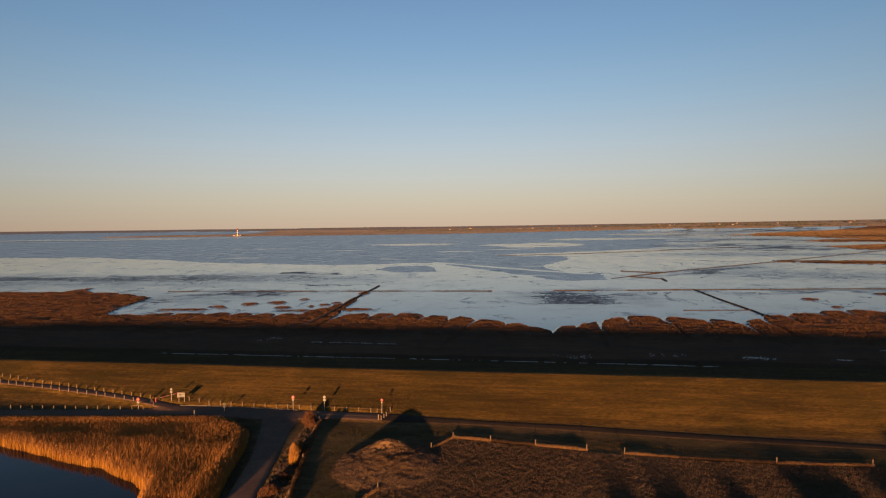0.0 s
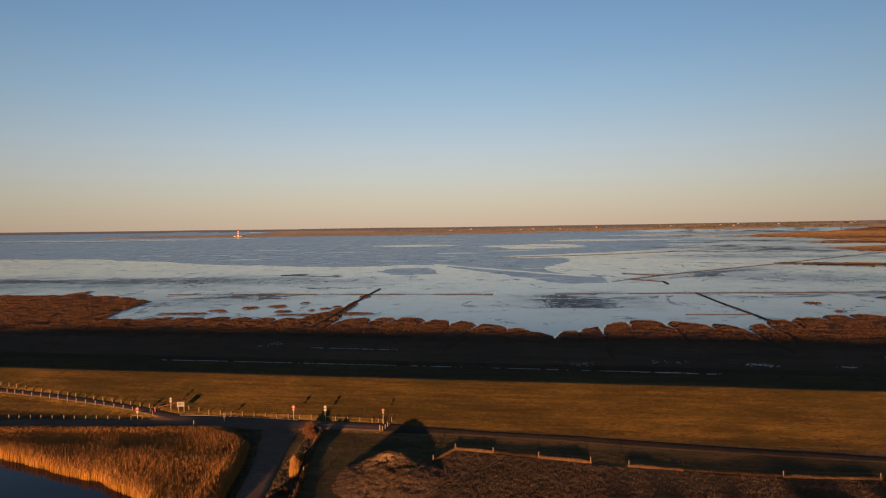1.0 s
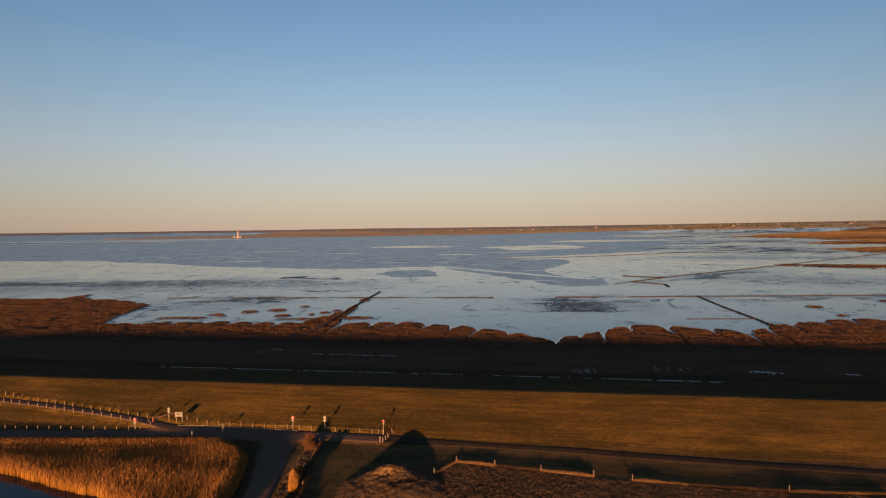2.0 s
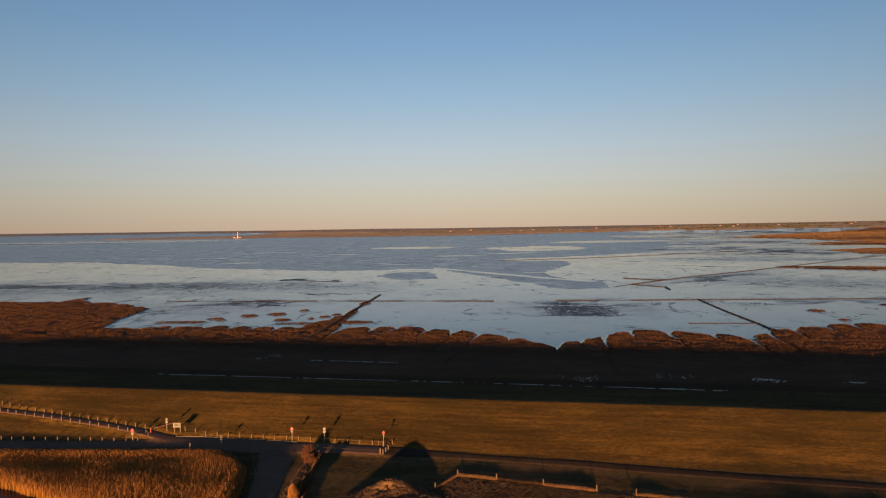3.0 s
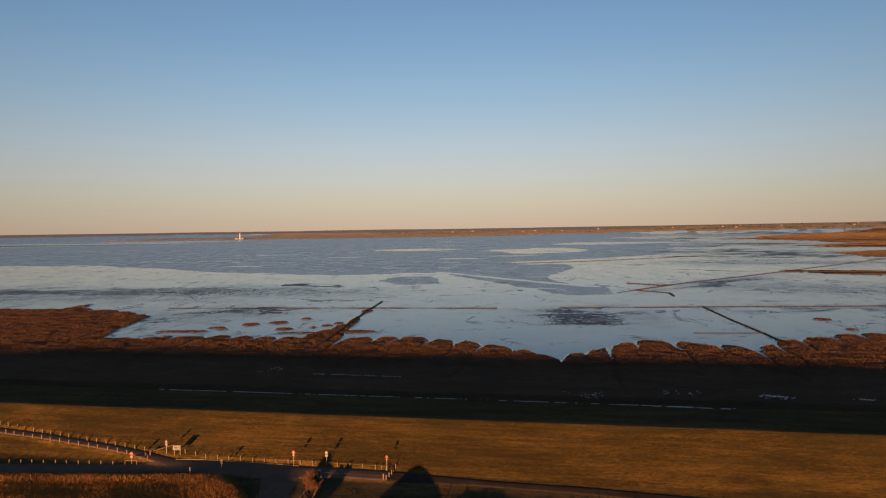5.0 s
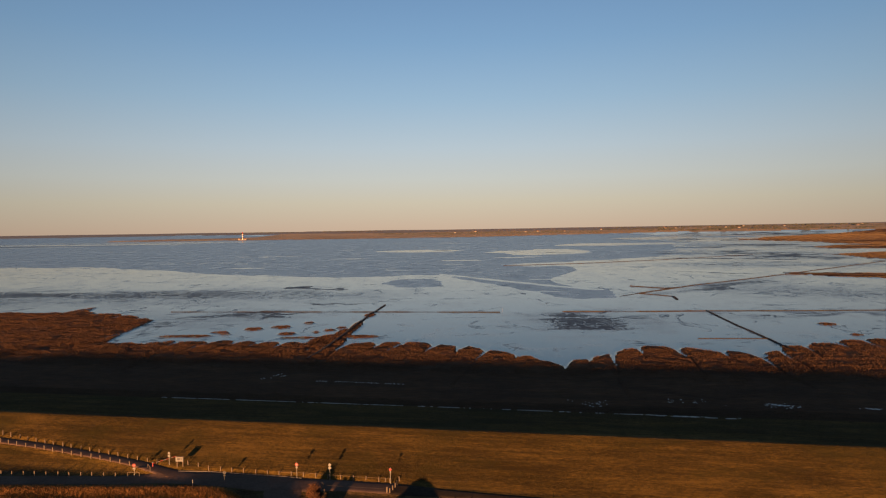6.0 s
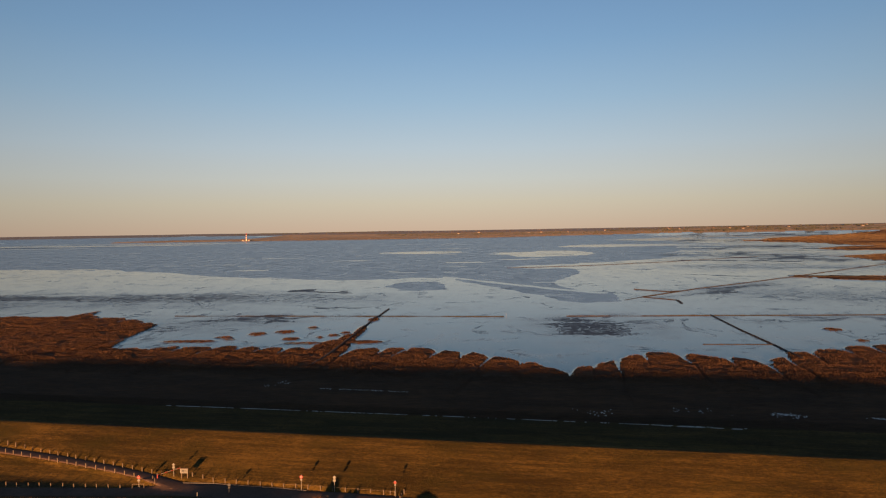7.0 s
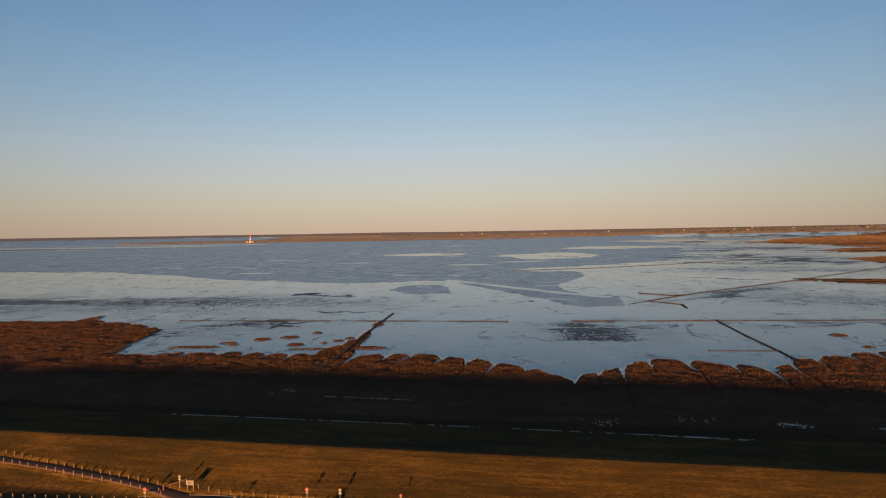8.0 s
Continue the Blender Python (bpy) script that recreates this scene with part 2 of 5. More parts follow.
# mutes the outer slope's green: its shade is put into this colour
M_SHADE_TUFT = blades_material("shaded_slope_tuft", [(0.03, 0.021, 0.011), (0.048, 0.034, 0.017), (0.068, 0.048, 0.024)])
M_FARGRASS = blades_material("far_grass", [(0.06, 0.042, 0.025), (0.094, 0.064, 0.036), (0.126, 0.084, 0.046), (0.158, 0.104, 0.056)])
M_TUFT = blades_material("dyke_tuft", [(0.022, 0.021, 0.005), (0.036, 0.028, 0.007), (0.054, 0.035, 0.01), (0.078, 0.046, 0.013)], 0.35)
M_MOUNDGRASS = blades_material("mound_grass", [(0.05, 0.032, 0.02), (0.086, 0.054, 0.032), (0.13, 0.083, 0.048)])
M_SHRUB = blades_material("shrub_twigs", [(0.04, 0.018, 0.01), (0.08, 0.036, 0.018), (0.12, 0.054, 0.026)])


def pond_material():
    n = Net("pond_water", 0.06, spec=0.1)
    n.b.inputs["IOR"].default_value = 1.33
    n.colour(n.ramp(n.noise(n.place(), 0.15, 4), [(0.3, (0.005, 0.008, 0.016)), (0.7, (0.009, 0.013, 0.024))]))
    n.bump(n.noise(n.place(0.8, 2.5, 1), 1.2, 4, 0.6, 0.4), 0.12, 0.05)
    return n.mat


M_POND = pond_material()
M_MARSHGRASS = blades_material("marsh_grass", [(0.034, 0.018, 0.01), (0.056, 0.029, 0.0145), (0.082, 0.042, 0.02), (0.114, 0.058, 0.028)])

# ---------------------------------------------------------------- the lie of the land
U = np.array([math.cos(DYKE_TURN), math.sin(DYKE_TURN)])     # along the dyke
V = np.array([-math.sin(DYKE_TURN), math.cos(DYKE_TURN)])    # towards the sea
CREST = np.array([0.0, 148.24])
PROFILE_V = [-30, -26, -22, -19, -3, -0.4, 0.6, 4, 34, 50, 65, 80, 100]
PROFILE_Z = [1.4, 1.48, 1.78, 2.38, 5.72, 6.2, 6.15, 5.7, 1.9, 1.2, 0.8, 0.55, 0.45]
EDGE_X = [-700, -500, -292, -249, -243, -236, -200, -173, -165, -161, -100, -47, -22, 4, 20, 30, 35, 41, 47, 62, 78, 99, 122, 140, 180, 260, 700]
EDGE_Y = [470, 440, 427, 423, 452, 424, 405, 381, 330, 303, 304, 294, 296, 284, 272, 262, 246, 243, 252, 262, 277, 271, 257, 277, 287, 288, 320]
POND_X = [-260, -120, -81.3, -67, -56, -49, -44.7, -42.5, -41]
POND_Y = [130, 124, 114, 106.6, 101.7, 96.1, 92.2, 83, 50]

rng = np.random.default_rng(7)


def along(x, y):
    return (x - CREST[0]) * U[0] + (y - CREST[1]) * U[1]


def across(x, y):
    return (x - CREST[0]) * V[0] + (y - CREST[1]) * V[1]


def uv_to_xy(u, v):
    p = CREST + u * U + v * V
    return float(p[0]), float(p[1])


def smooth(a, b, t):
    k = np.clip((t - a) / (b - a), 0, 1)
    return k * k * (3 - 2 * k)


def lattice(x, y, seed):
    """Smooth value noise in the plane, 0 to 1."""
    xi, yi = np.floor(x).astype(np.int64), np.floor(y).astype(np.int64)
    fx, fy = x - xi, y - yi
    fx, fy = fx * fx * (3 - 2 * fx), fy * fy * (3 - 2 * fy)

    def h(i, j):
        k = (i * 374761393 + j * 668265263 + seed * 974634777) & 0xFFFFFFFF
        k = ((k ^ (k >> 13)) * 1274126177) & 0xFFFFFFFF
        return ((k ^ (k >> 16)) & 0xFFFF) / 65535.0

    a, b, c, d = h(xi, yi), h(xi + 1, yi), h(xi, yi + 1), h(xi + 1, yi + 1)
    return (a * (1 - fx) + b * fx) * (1 - fy) + (c * (1 - fx) + d * fx) * fy


def clouds(x, y, size, seed, octaves=4):
    s, amp, total = 0.0, 1.0, 0.0
    for i in range(octaves):
        s = s + amp * lattice(x / size * 2 ** i, y / size * 2 ** i, seed + i)
        total += amp
        amp *= 0.55
    return s / total


# creeks cut into the marsh front: place along it, depth, width, slant
CREEKS = []
cx = -240.0
while cx < 330:
    CREEKS.append((cx, rng.uniform(10, 22) if cx > -130 else rng.uniform(6, 16), rng.uniform(0.7, 1.5), rng.uniform(0.06, 0.3)))
    if 22 < cx < 56:
        CREEKS[-1] = (cx, 7.0, 0.9, 0.15)
    cx += rng.uniform(10, 17) if cx > -130 else rng.uniform(12, 26)
TONGUES = np.array([c[0] for c in CREEKS])
# low marsh islands and banks: centre, half length, half depth
ISLES = [(192, 338, 4.4, 4.5), (187, 305, 2.5, 2.4), (-103, 343, 4.6, 4.5), (-90, 349, 5.0, 3.6), (-81, 326, 4.4, 4.2), (-78, 363, 2.6, 3.4),
         (-62, 336, 3.2, 3.0), (-57, 344, 2.6, 2.6), (-68, 331, 2.0, 1.6), (-72, 314, 10, 1.6), (-44, 315, 9, 3.6), (-130, 322, 14, 3.2), (-117, 333, 5, 2.6),
         (-113, 327, 3.2, 1.6), (247, 358, 9, 5),
         (-57, 300, 9, 22), (-53, 322, 4.5, 18), (-50, 345, 2.6, 20), (-48, 392, 3, 7)]
# far marsh banks that widen eastwards: bearing and distance of the tip, nearest and furthest edge
BANKS = [(0.47, 2350, 1560, 3700), (0.55, 1480, 1270, 1640), (0.59, 1090, 930, 1190), (0.505, 708, 600, 682)]


def marsh_field(x, y):
    """Above 0 where salt marsh stands, in metres or so from its edge."""
    lump = np.where(x > -130, 3.8, 6.0) * (clouds(x, y, 9.0, 11, 3) - 0.5) + np.where(x > -130, 4.0, 7.0) * (clouds(x, y, 30.0, 12, 2) - 0.5)
    f = np.interp(x, EDGE_X, EDGE_Y) - y + lump + 5.0 * (clouds(x, 0.7 * y, 3.6, 14, 3) - 0.5)
    # rounded tongues between the creeks
    k = np.clip(np.searchsorted(TONGUES, x) - 1, 0, len(TONGUES) - 2)
    t = np.clip((x - TONGUES[k]) / (TONGUES[k + 1] - TONGUES[k]), 0, 1)
    reach = np.where(x > -60, 9.0, np.where(x > -130, 7.0, 4.0)) * (0.6 + 0.8 * lattice(k * 1.0, k * 0.0, 77))
    f = f + reach * (1 - np.abs(2 * t - 1) ** 3) - 0.6 * reach
    near = (x > -260) & (x < 360) & (y > 200) & (y < 480)
    for c, deep, wide, slant in CREEKS if near.any() else ():
        edge = float(np.interp(c, EDGE_X, EDGE_Y))
        line = c + slant * (y - edge) + 0.5 * np.sin(y * 0.16 + c)
        gap = np.abs(x - line) - wide * np.clip((y - edge + deep) / deep, 0, 1.5)
        f = np.where((y > edge - deep) & (y < edge + 15), np.minimum(f, gap * 1.5), f)
    for a, b, ra, rb in ISLES:
        d = 1 - np.sqrt(((x - a) / ra) ** 2 + ((y - b) / rb) ** 2)
        f = np.maximum(f, d * min(ra, rb) + 0.25 * lump)
    bearing = x / np.maximum(y, 1.0)
    for tip, r, low, high in BANKS:
        k = np.sqrt(np.clip((bearing - tip) / (0.7 - tip), 0, 1.3))
        inside = np.minimum(y - (r + (low - r) * k), r + (high - r) * k - y)
        rough = 0.32 * (high - low) * (clouds(x, y * 2, (high - low) * 0.5, 31, 5) - 0.5)
        f = np.maximum(f, np.where((bearing > tip - 0.03) & (bearing < 1.3), inside + rough - 0.04 * (high - low), -50.0))
    return f


def far_shore(x):
    return np.interp(x, [-1950, -1800, -1100, 0, 700, 1400, 2000, 2400, 2800, 4000], [9000, 3420, 3560, 3720, 3950, 3980, 3720, 3480, 3080, 1600])


def far_depth(x, y):
    narrow = np.interp(x, [-1800, -1600, -1100, -900], [60, 260, 420, 460])
    return narrow + 3000 * smooth(-0.32, -0.02, x / np.maximum(y, 1))


LANE = [(-260, 131, 4.6), (-150, 134, 4.6), (-95, 133.7, 4.4), (-70, 132.9, 4.2), (-60, 133.4, 5.2), (-52, 133.2, 6.4), (-44, 131.6, 6.6), (-37, 130.0, 7.4), (-30, 129.0, 6.6), (-22, 128.4, 5.0), (-12.2, 126.6, 5.0)]
RAMP = [(-230, 186, 3.0), (-160, 169, 3.0), (-108, 153.2, 3.0), (-91, 148.2, 3.0), (-75, 142.7, 2.9), (-66.5, 139.4, 3.0), (-58, 135.2, 4.0), (-53, 133.4, 4.5)]


def level_bed(x, y, z, rows, tilt):
    """Cuts a road bed, level across, into the slope."""
    px, py, pw = zip(*rows)
    mid = np.interp(x, px, py)
    off = np.abs(y - mid) * math.cos(tilt) - np.interp(x, px, pw) / 2
    bed = np.interp(across(x, mid), PROFILE_V, PROFILE_Z)
    w = smooth(0.75, 0.2, off) * (x > px[0]) * smooth(px[-1] + 3, px[-1] - 1, x)
    return z * (1 - w) + bed * w


# drainage ditches in the marsh: from, to
DITCHES = [((-196, 283), (-157, 311)), ((-218, 342), (-176, 365))]


def ditch(x, y):
    out = np.zeros_like(x)
    for (ax, ay), (bx, by) in DITCHES:
        t = np.clip(((x - ax) * (bx - ax) + (y - ay) * (by - ay)) / ((bx - ax) ** 2 + (by - ay) ** 2), 0, 1)
        out = np.maximum(out, np.exp(-((x - ax - t * (bx - ax)) ** 2 + (y - ay - t * (by - ay)) ** 2) / 2.2))
    return out


def grips(x, y):
    """Narrow drainage grooves that run back into the marsh from each creek."""
    out = np.zeros_like(x)
    near = (x > -330) & (x < 360) & (y > 190) & (y < 470)
    if not near.any():
        return out
    a, b = x[near], y[near]
    k = np.zeros_like(a)
    for c, deep, wide, slant in CREEKS:
        edge = float(np.interp(c, EDGE_X, EDGE_Y))
        line = c + slant * (b - edge) + 0.5 * np.sin(b * 0.16 + c)
        k = np.maximum(k, 0.75 * np.exp(-((a - line) / 0.5) ** 2) * (b > edge - (1.0 + 2.5 * (7.3 * c % 1.0)) * deep) * (b < edge + 12))
    out[near] = k
    return out


def terrain(x, y):
    x, y = np.asarray(x, float), np.asarray(y, float)
    v = across(x, y)
    z = np.interp(v, PROFILE_V, PROFILE_Z)
    z = z + 0.10 * (clouds(x, y, 14.0, 3, 3) - 0.5) * (v < 110)
    # sheep terraces along the dyke
    w = along(x, y)
    z = z + 0.07 * (clouds(w / 9.0, v, 1.1, 61, 3) - 0.5) * smooth(-25, -21, v) * smooth(40, 30, v)
    z = level_bed(x, y, z, LANE, 0.05)
    z = level_bed(x, y, z, RAMP, 0.3)
    # marsh against flat
    f = marsh_field(x, y)
    flat = smooth(0.6, -0.8, f) * (v > 80)
    z = z * (1 - flat) - 0.05 * flat
    z = z + (v > 60) * (1 - flat) * 0.55 * (clouds(x, y, 5.0, 5, 3) - 0.5) * np.clip((v - 60) / 30, 0, 1)
    z = z - 0.6 * np.maximum(ditch(x, y), grips(x, y)) * (1 - flat)
    # pond
    hole = smooth(-1.5, 1.5, np.interp(x, POND_X, POND_Y) - y) * (x < -38) * (y > 20)
    z = z - 1.2 * hole
    # the reed bed lies lower than the road
    z = z - 0.65 * smooth(0, 5, 127.5 - y) * smooth(0, 4, -35.5 - x) * (1 - hole)
    # peninsula far across the bay, and the land that carries the horizon
    r = np.hypot(x, y)
    shore = smooth(0, 60, y - far_shore(x)) * smooth(60, 0, y - far_shore(x) - far_depth(x, y))
    z = z + shore * (2.0 + 1.5 * clouds(x, y, 300, 21, 3))
    lift = np.interp(x / np.maximum(y, 1), [-0.7, -0.3, 0.1, 0.4, 0.7], [41, 42, 45, 52, 60]) + 4.0 * (clouds(x, y, 420, 23, 3) - 0.5)
    z = z + lift * smooth(3700, 5200, r) * (v > 100)
    return z


def ground_z(x, y):
    return float(terrain(np.array([x]), np.array([y]))[0])


def link(name, verts, faces, mats, parent=None, smooth_shade=False, label="", slots=None):
    """A mesh object from arrays."""
    me = bpy.data.meshes.new(name)
    verts = np.asarray(verts, np.float32)
    if isinstance(faces, np.ndarray):
        n, k = faces.shape
        me.vertices.add(len(verts))
        me.vertices.foreach_set("co", verts.ravel())
        me.loops.add(n * k)
        me.loops.foreach_set("vertex_index", faces.astype(np.int32).ravel())
        me.polygons.add(n)
        me.polygons.foreach_set("loop_start", np.arange(0, n * k, k, dtype=np.int32))
        me.update(calc_edges=True)
    else:
        me.from_pydata([tuple(map(float, p)) for p in verts], [], faces)
    for m in mats if isinstance(mats, (list, tuple)) else [mats]:
        me.materials.append(m)
    if slots is not None:
        me.polygons.foreach_set("material_index", np.asarray(slots, np.int32))
    if smooth_shade:
        me.polygons.foreach_set("use_smooth", np.ones(len(me.polygons), bool))
    ob = new(name, me)
    if parent is not None:
        ob.parent = parent
    if label:
        ob["label"] = label
    return ob


def part(name, bm, material, parent, label=""):
    """Links a bmesh as one mesh object under a thing or a part."""
    me = bpy.data.meshes.new(name)
    bm.to_mesh(me)
    bm.free()
    me.materials.append(material)
    ob = new(name, me)
    ob.parent = parent
    if label:
        ob["label"] = label
    return ob


def thing(name, m, label, category, group=""):
    e = new(name)
    e.empty_display_size = 0.2
    e.matrix_basis = m
    return tagged(e, label, category, group)


# ---------------------------------------------------------------- ground, from the camera's feet to the horizon
def ground_sheets():
    az = np.concatenate([np.linspace(-44, 44, 620), np.linspace(48, 312, 45)])
    az = np.radians(az)
    rr = np.concatenate([np.array([0.002, 10, 20, 30, 40, 50, 58, 65, 70]), 74 * 1.0042 ** np.arange(0, 500)])
    rr = np.concatenate([rr, rr[-1] * 1.011 ** np.arange(1, 400)])
    rr = rr[rr < 4960]
    R, A = np.meshgrid(rr, az, indexing="ij")
    x, y = (R * np.sin(A)).ravel(), (R * np.cos(A)).ravel()
    z = terrain(x, y)
    m, n = len(rr), len(az)
    i, j = np.meshgrid(np.arange(m - 1), np.arange(n), indexing="ij")
    j2 = (j + 1) % n
    quads = np.stack([i * n + j, i * n + j2, (i + 1) * n + j2, (i + 1) * n + j], -1).reshape(-1, 4)[:, ::-1]
    mx, my = x[quads].mean(1), y[quads].mean(1)
    v = across(mx, my)
    f = marsh_field(mx, my)
    land = (my > far_shore(mx) + 8) & (my < far_shore(mx) + far_depth(mx, my) + 50)
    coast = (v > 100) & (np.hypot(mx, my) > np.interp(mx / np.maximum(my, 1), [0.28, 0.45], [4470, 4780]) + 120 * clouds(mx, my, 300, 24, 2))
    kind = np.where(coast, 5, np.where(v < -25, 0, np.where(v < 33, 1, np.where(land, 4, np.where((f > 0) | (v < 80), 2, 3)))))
    xyz = np.stack([x, y, z], -1)
    made = {}
    for k, name, mat, label, cat in (
        (0, "ground", M_FIELD, "rough brown winter pasture behind the dyke", "ground"),
        (1, "dyke", M_DYKE, "long grass-covered sea dyke with sunlit inner slope", "dyke"),
        (2, "salt_marsh", M_MARSH, "rust-brown salt marsh with creeks along the mudflats", "salt marsh"),
        (3, "tidal_flats", M_FLATS, "wet icy tidal flats reflecting the evening sky", "tidal flat"),
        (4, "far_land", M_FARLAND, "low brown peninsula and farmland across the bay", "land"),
        (5, "hazy_far_coast", M_FARCOAST, "strip of coast along the horizon, grey-blue haze in its colour", "coast"),
    ):
        q = quads[kind == k]
        used, inverse = np.unique(q, return_inverse=True)
        ob = link(name, xyz[used], inverse.reshape(-1, 4), mat, smooth_shade=True)
        tagged(ob, label, cat, kind="structure")
        made[k] = (ob, xyz[used])
    return made


SHEETS = ground_sheets()

# open water, by bearing (x / y): nearest and, by distance, furthest bearing to the east
SHORE_A = [-0.8, -0.53, -0.45, -0.37, -0.214, -0.144, -0.06, -0.01, 0.026, 0.1, 0.16, 0.2, 0.27]
SHORE_Y = [1030, 952, 880, 790, 725, 702, 722, 727, 645, 560, 478, 468, 482]
EAST_Y = [460, 480, 545, 560, 610, 650, 760, 850, 900, 960, 1046, 1200, 1600, 3000, 4400]
EAST_A = [0.25, 0.256, 0.245, 0.2, 0.16, 0.16, 0.19, 0.19, 0.15, 0.25, 0.318, 0.35, 0.37, 0.33, 0.3]
# calm icy patches in the open water, and ruffled ones on the ice: bearing, distance, half bearing, half share of the distance
CALM = [(-0.042, 1520, 0.062, 0.05), (0.14, 1370, 0.075, 0.11), (0.02, 1050, 0.03, 0.012), (0.26, 1900, 0.1, 0.07), (-0.58, 2750, 0.2, 0.05), (-0.4, 3050, 0.12, 0.03), (-0.66, 2350, 0.12, 0.02), (-0.5, 3150, 0.14, 0.02),
        (-0.09, 850, 0.012, 0.006), (0.1, 1130, 0.03, 0.008), (-0.15, 1150, 0.03, 0.008), (-0.3, 900, 0.03, 0.01), (0.33, 2700, 0.08, 0.12)]
RIFFLED = [(-0.05, 622, 0.047, 0.07), (0.42, 2900, 0.05, 0.06), (0.4, 1700, 0.04, 0.03)]
LEADS = [([(-8, 735), (20, 690), (50, 640), (93, 572), (120, 540)], 5.5), ([(110, 905), (190, 945), (330, 1030), (420, 1110)], 34.0)]
# silty, dull areas: centre, half length, half depth, turn, share
SILT = [(-400, 515, 260, 80, -4, 0.55), (-210, 520, 140, 70, -6, 0.5), (-110, 520, 80, 50, -4, 0.5), (-140, 390, 60, 40, -10, 0.45), (80, 366, 46, 42, 6, 0.6), (275, 505, 90, 60, -5, 0.45),
        (240, 560, 110, 30, 41, 0.5), (560, 1150, 220, 260, 0, 0.35), (410, 850, 150, 80, -10, 0.45), (820, 1700, 320, 420, 0, 0.3), (250, 376, 120, 14, -3, 0.6), (-1900, 2450, 800, 160, 0, 0.6)]
# dark rippled mud: centre, half length, half depth, turn in degrees, share covered
MUDDY = [(-400, 552, 190, 34, -4, 0.6), (-400, 505, 150, 22, -6, 0.4), (-235, 535, 120, 44, -6, 0.54), (-120, 530, 75, 48, -4, 0.4), (-136, 585, 12, 7, 0, 1.3), (-112, 575, 30, 6, -10, 0.8), (-138, 395, 32, 20, -10, 0.62), (-118, 408, 16, 8, -20, 0.9), (-178, 374, 34, 9, -14, 0.6), (-104, 394, 20, 6, 12, 0.66), (-88, 462, 40, 10, -4, 0.55), (118, 372, 20, 12, 0, 0.42),
         (72, 358, 27, 38, 6, 0.64), (96, 374, 26, 18, 0, 0.46), (205, 378, 60, 7, -3, 0.5), (275, 500, 75, 48, -5, 0.36), (235, 555, 95, 14, 41, 0.62), (550, 1150, 160, 220, 0, 0.5), (400, 850, 120, 60, -10, 0.42),
         (780, 1600, 260, 240, 0, 0.42), (950, 2300, 330, 330, 0, 0.4), (1900, 3300, 900, 420, -30, 0.5), (-1900, 2480, 420, 45, 0, 0.9), (-1500, 2900, 260, 30, 0, 0.8), (215, 1350, 70, 60, 0, 0.36), (230, 985, 60, 40, 0, 0.45), (430, 1010, 130, 16, -30, 0.7), (285, 710, 70, 7, -35, 0.7), (-5, 1540, 30, 25, 0, 0.8)]


def blob_mask(x, y, rows):
    out = np.zeros_like(x)
    for a, b, ra, rb, turn, much in rows:
        c, s = math.cos(radians(turn)), math.sin(radians(turn))
        dx, dy = x - a, y - b
        d = np.sqrt(((dx * c + dy * s) / ra) ** 2 + ((-dx * s + dy * c) / rb) ** 2)
        out = np.maximum(out, smooth(1.5, 0.3, d) * much)
    return out


def paint_flats():
    ob, p = SHEETS[3]
    x, y = p[:, 0].astype(float), np.maximum(p[:, 1].astype(float), 1.0)
    a, far = x / y, np.log(y)
    # ragged edges, drawn out along the shore
    rag = clouds(a * 90, far * 130, 5.0, 401, 5) - 0.5
    ragged = a + 0.02 * (clouds(a * 60, far * 90, 4.0, 405, 4) - 0.5)
    near = (far - np.log(np.interp(ragged, SHORE_A, SHORE_Y))) * 60000 / y
    frayed = ragged + smooth(800, 1300, y) * 0.26 * (clouds(a * 16, far * 130, 2.0, 407, 4) - 0.5)
    east = (np.interp(y, EAST_Y, EAST_A) - frayed) * 500
    open_water = np.minimum(near, east) + 7 * rag

    def patches(rows):
        out = np.full_like(x, -1.0)
        for b, r, hb, hr in rows:
            d = np.sqrt(((a - b) / hb) ** 2 + ((far - math.log(r)) / hr) ** 2)
            out = np.maximum(out, 1 - d)
        return out + 0.9 * rag

    wet = smooth(-1.2, 1.2, open_water)
    wet = wet * smooth(0.06, -0.06, patches(CALM))
    wet = np.maximum(wet, smooth(-0.08, 0.08, patches(RIFFLED)))
    for line, wide in LEADS:
        lead = np.full_like(x, 1e6)
        for (ax, ay), (bx, by) in zip(line, line[1:]):
            t = np.clip(((x - ax) * (bx - ax) + (y - ay) * (by - ay)) / ((bx - ax) ** 2 + (by - ay) ** 2), 0, 1)
            lead = np.minimum(lead, np.hypot(x - ax - t * (bx - ax), y - ay - t * (by - ay)))
        wet = wet * smooth(0.6 * wide, 1.4 * wide, lead + 1.5 * wide * rag)
    # thin calm streaks
    wet = wet * (1 - 0.8 * smooth(0.74, 0.8, clouds(a * 14, far * 110, 2.0, 411, 4)))
    mud = blob_mask(x, y + 60 * rag, MUDDY)
    mud = mud + (mud > 0.02) * smooth(600, 950, y) * 1.5 * (clouds(a * 55, far * 85, 2.0, 421, 4) - 0.5)
    silt = blob_mask(x, y + 90 * rag, SILT)
    for name, values in (("ruffled", wet), ("mud", mud), ("silt", silt)):
        attribute = ob.data.attributes.new(name, "FLOAT", "POINT")
        attribute.data.foreach_set("value", values.astype(np.float32))


paint_flats()

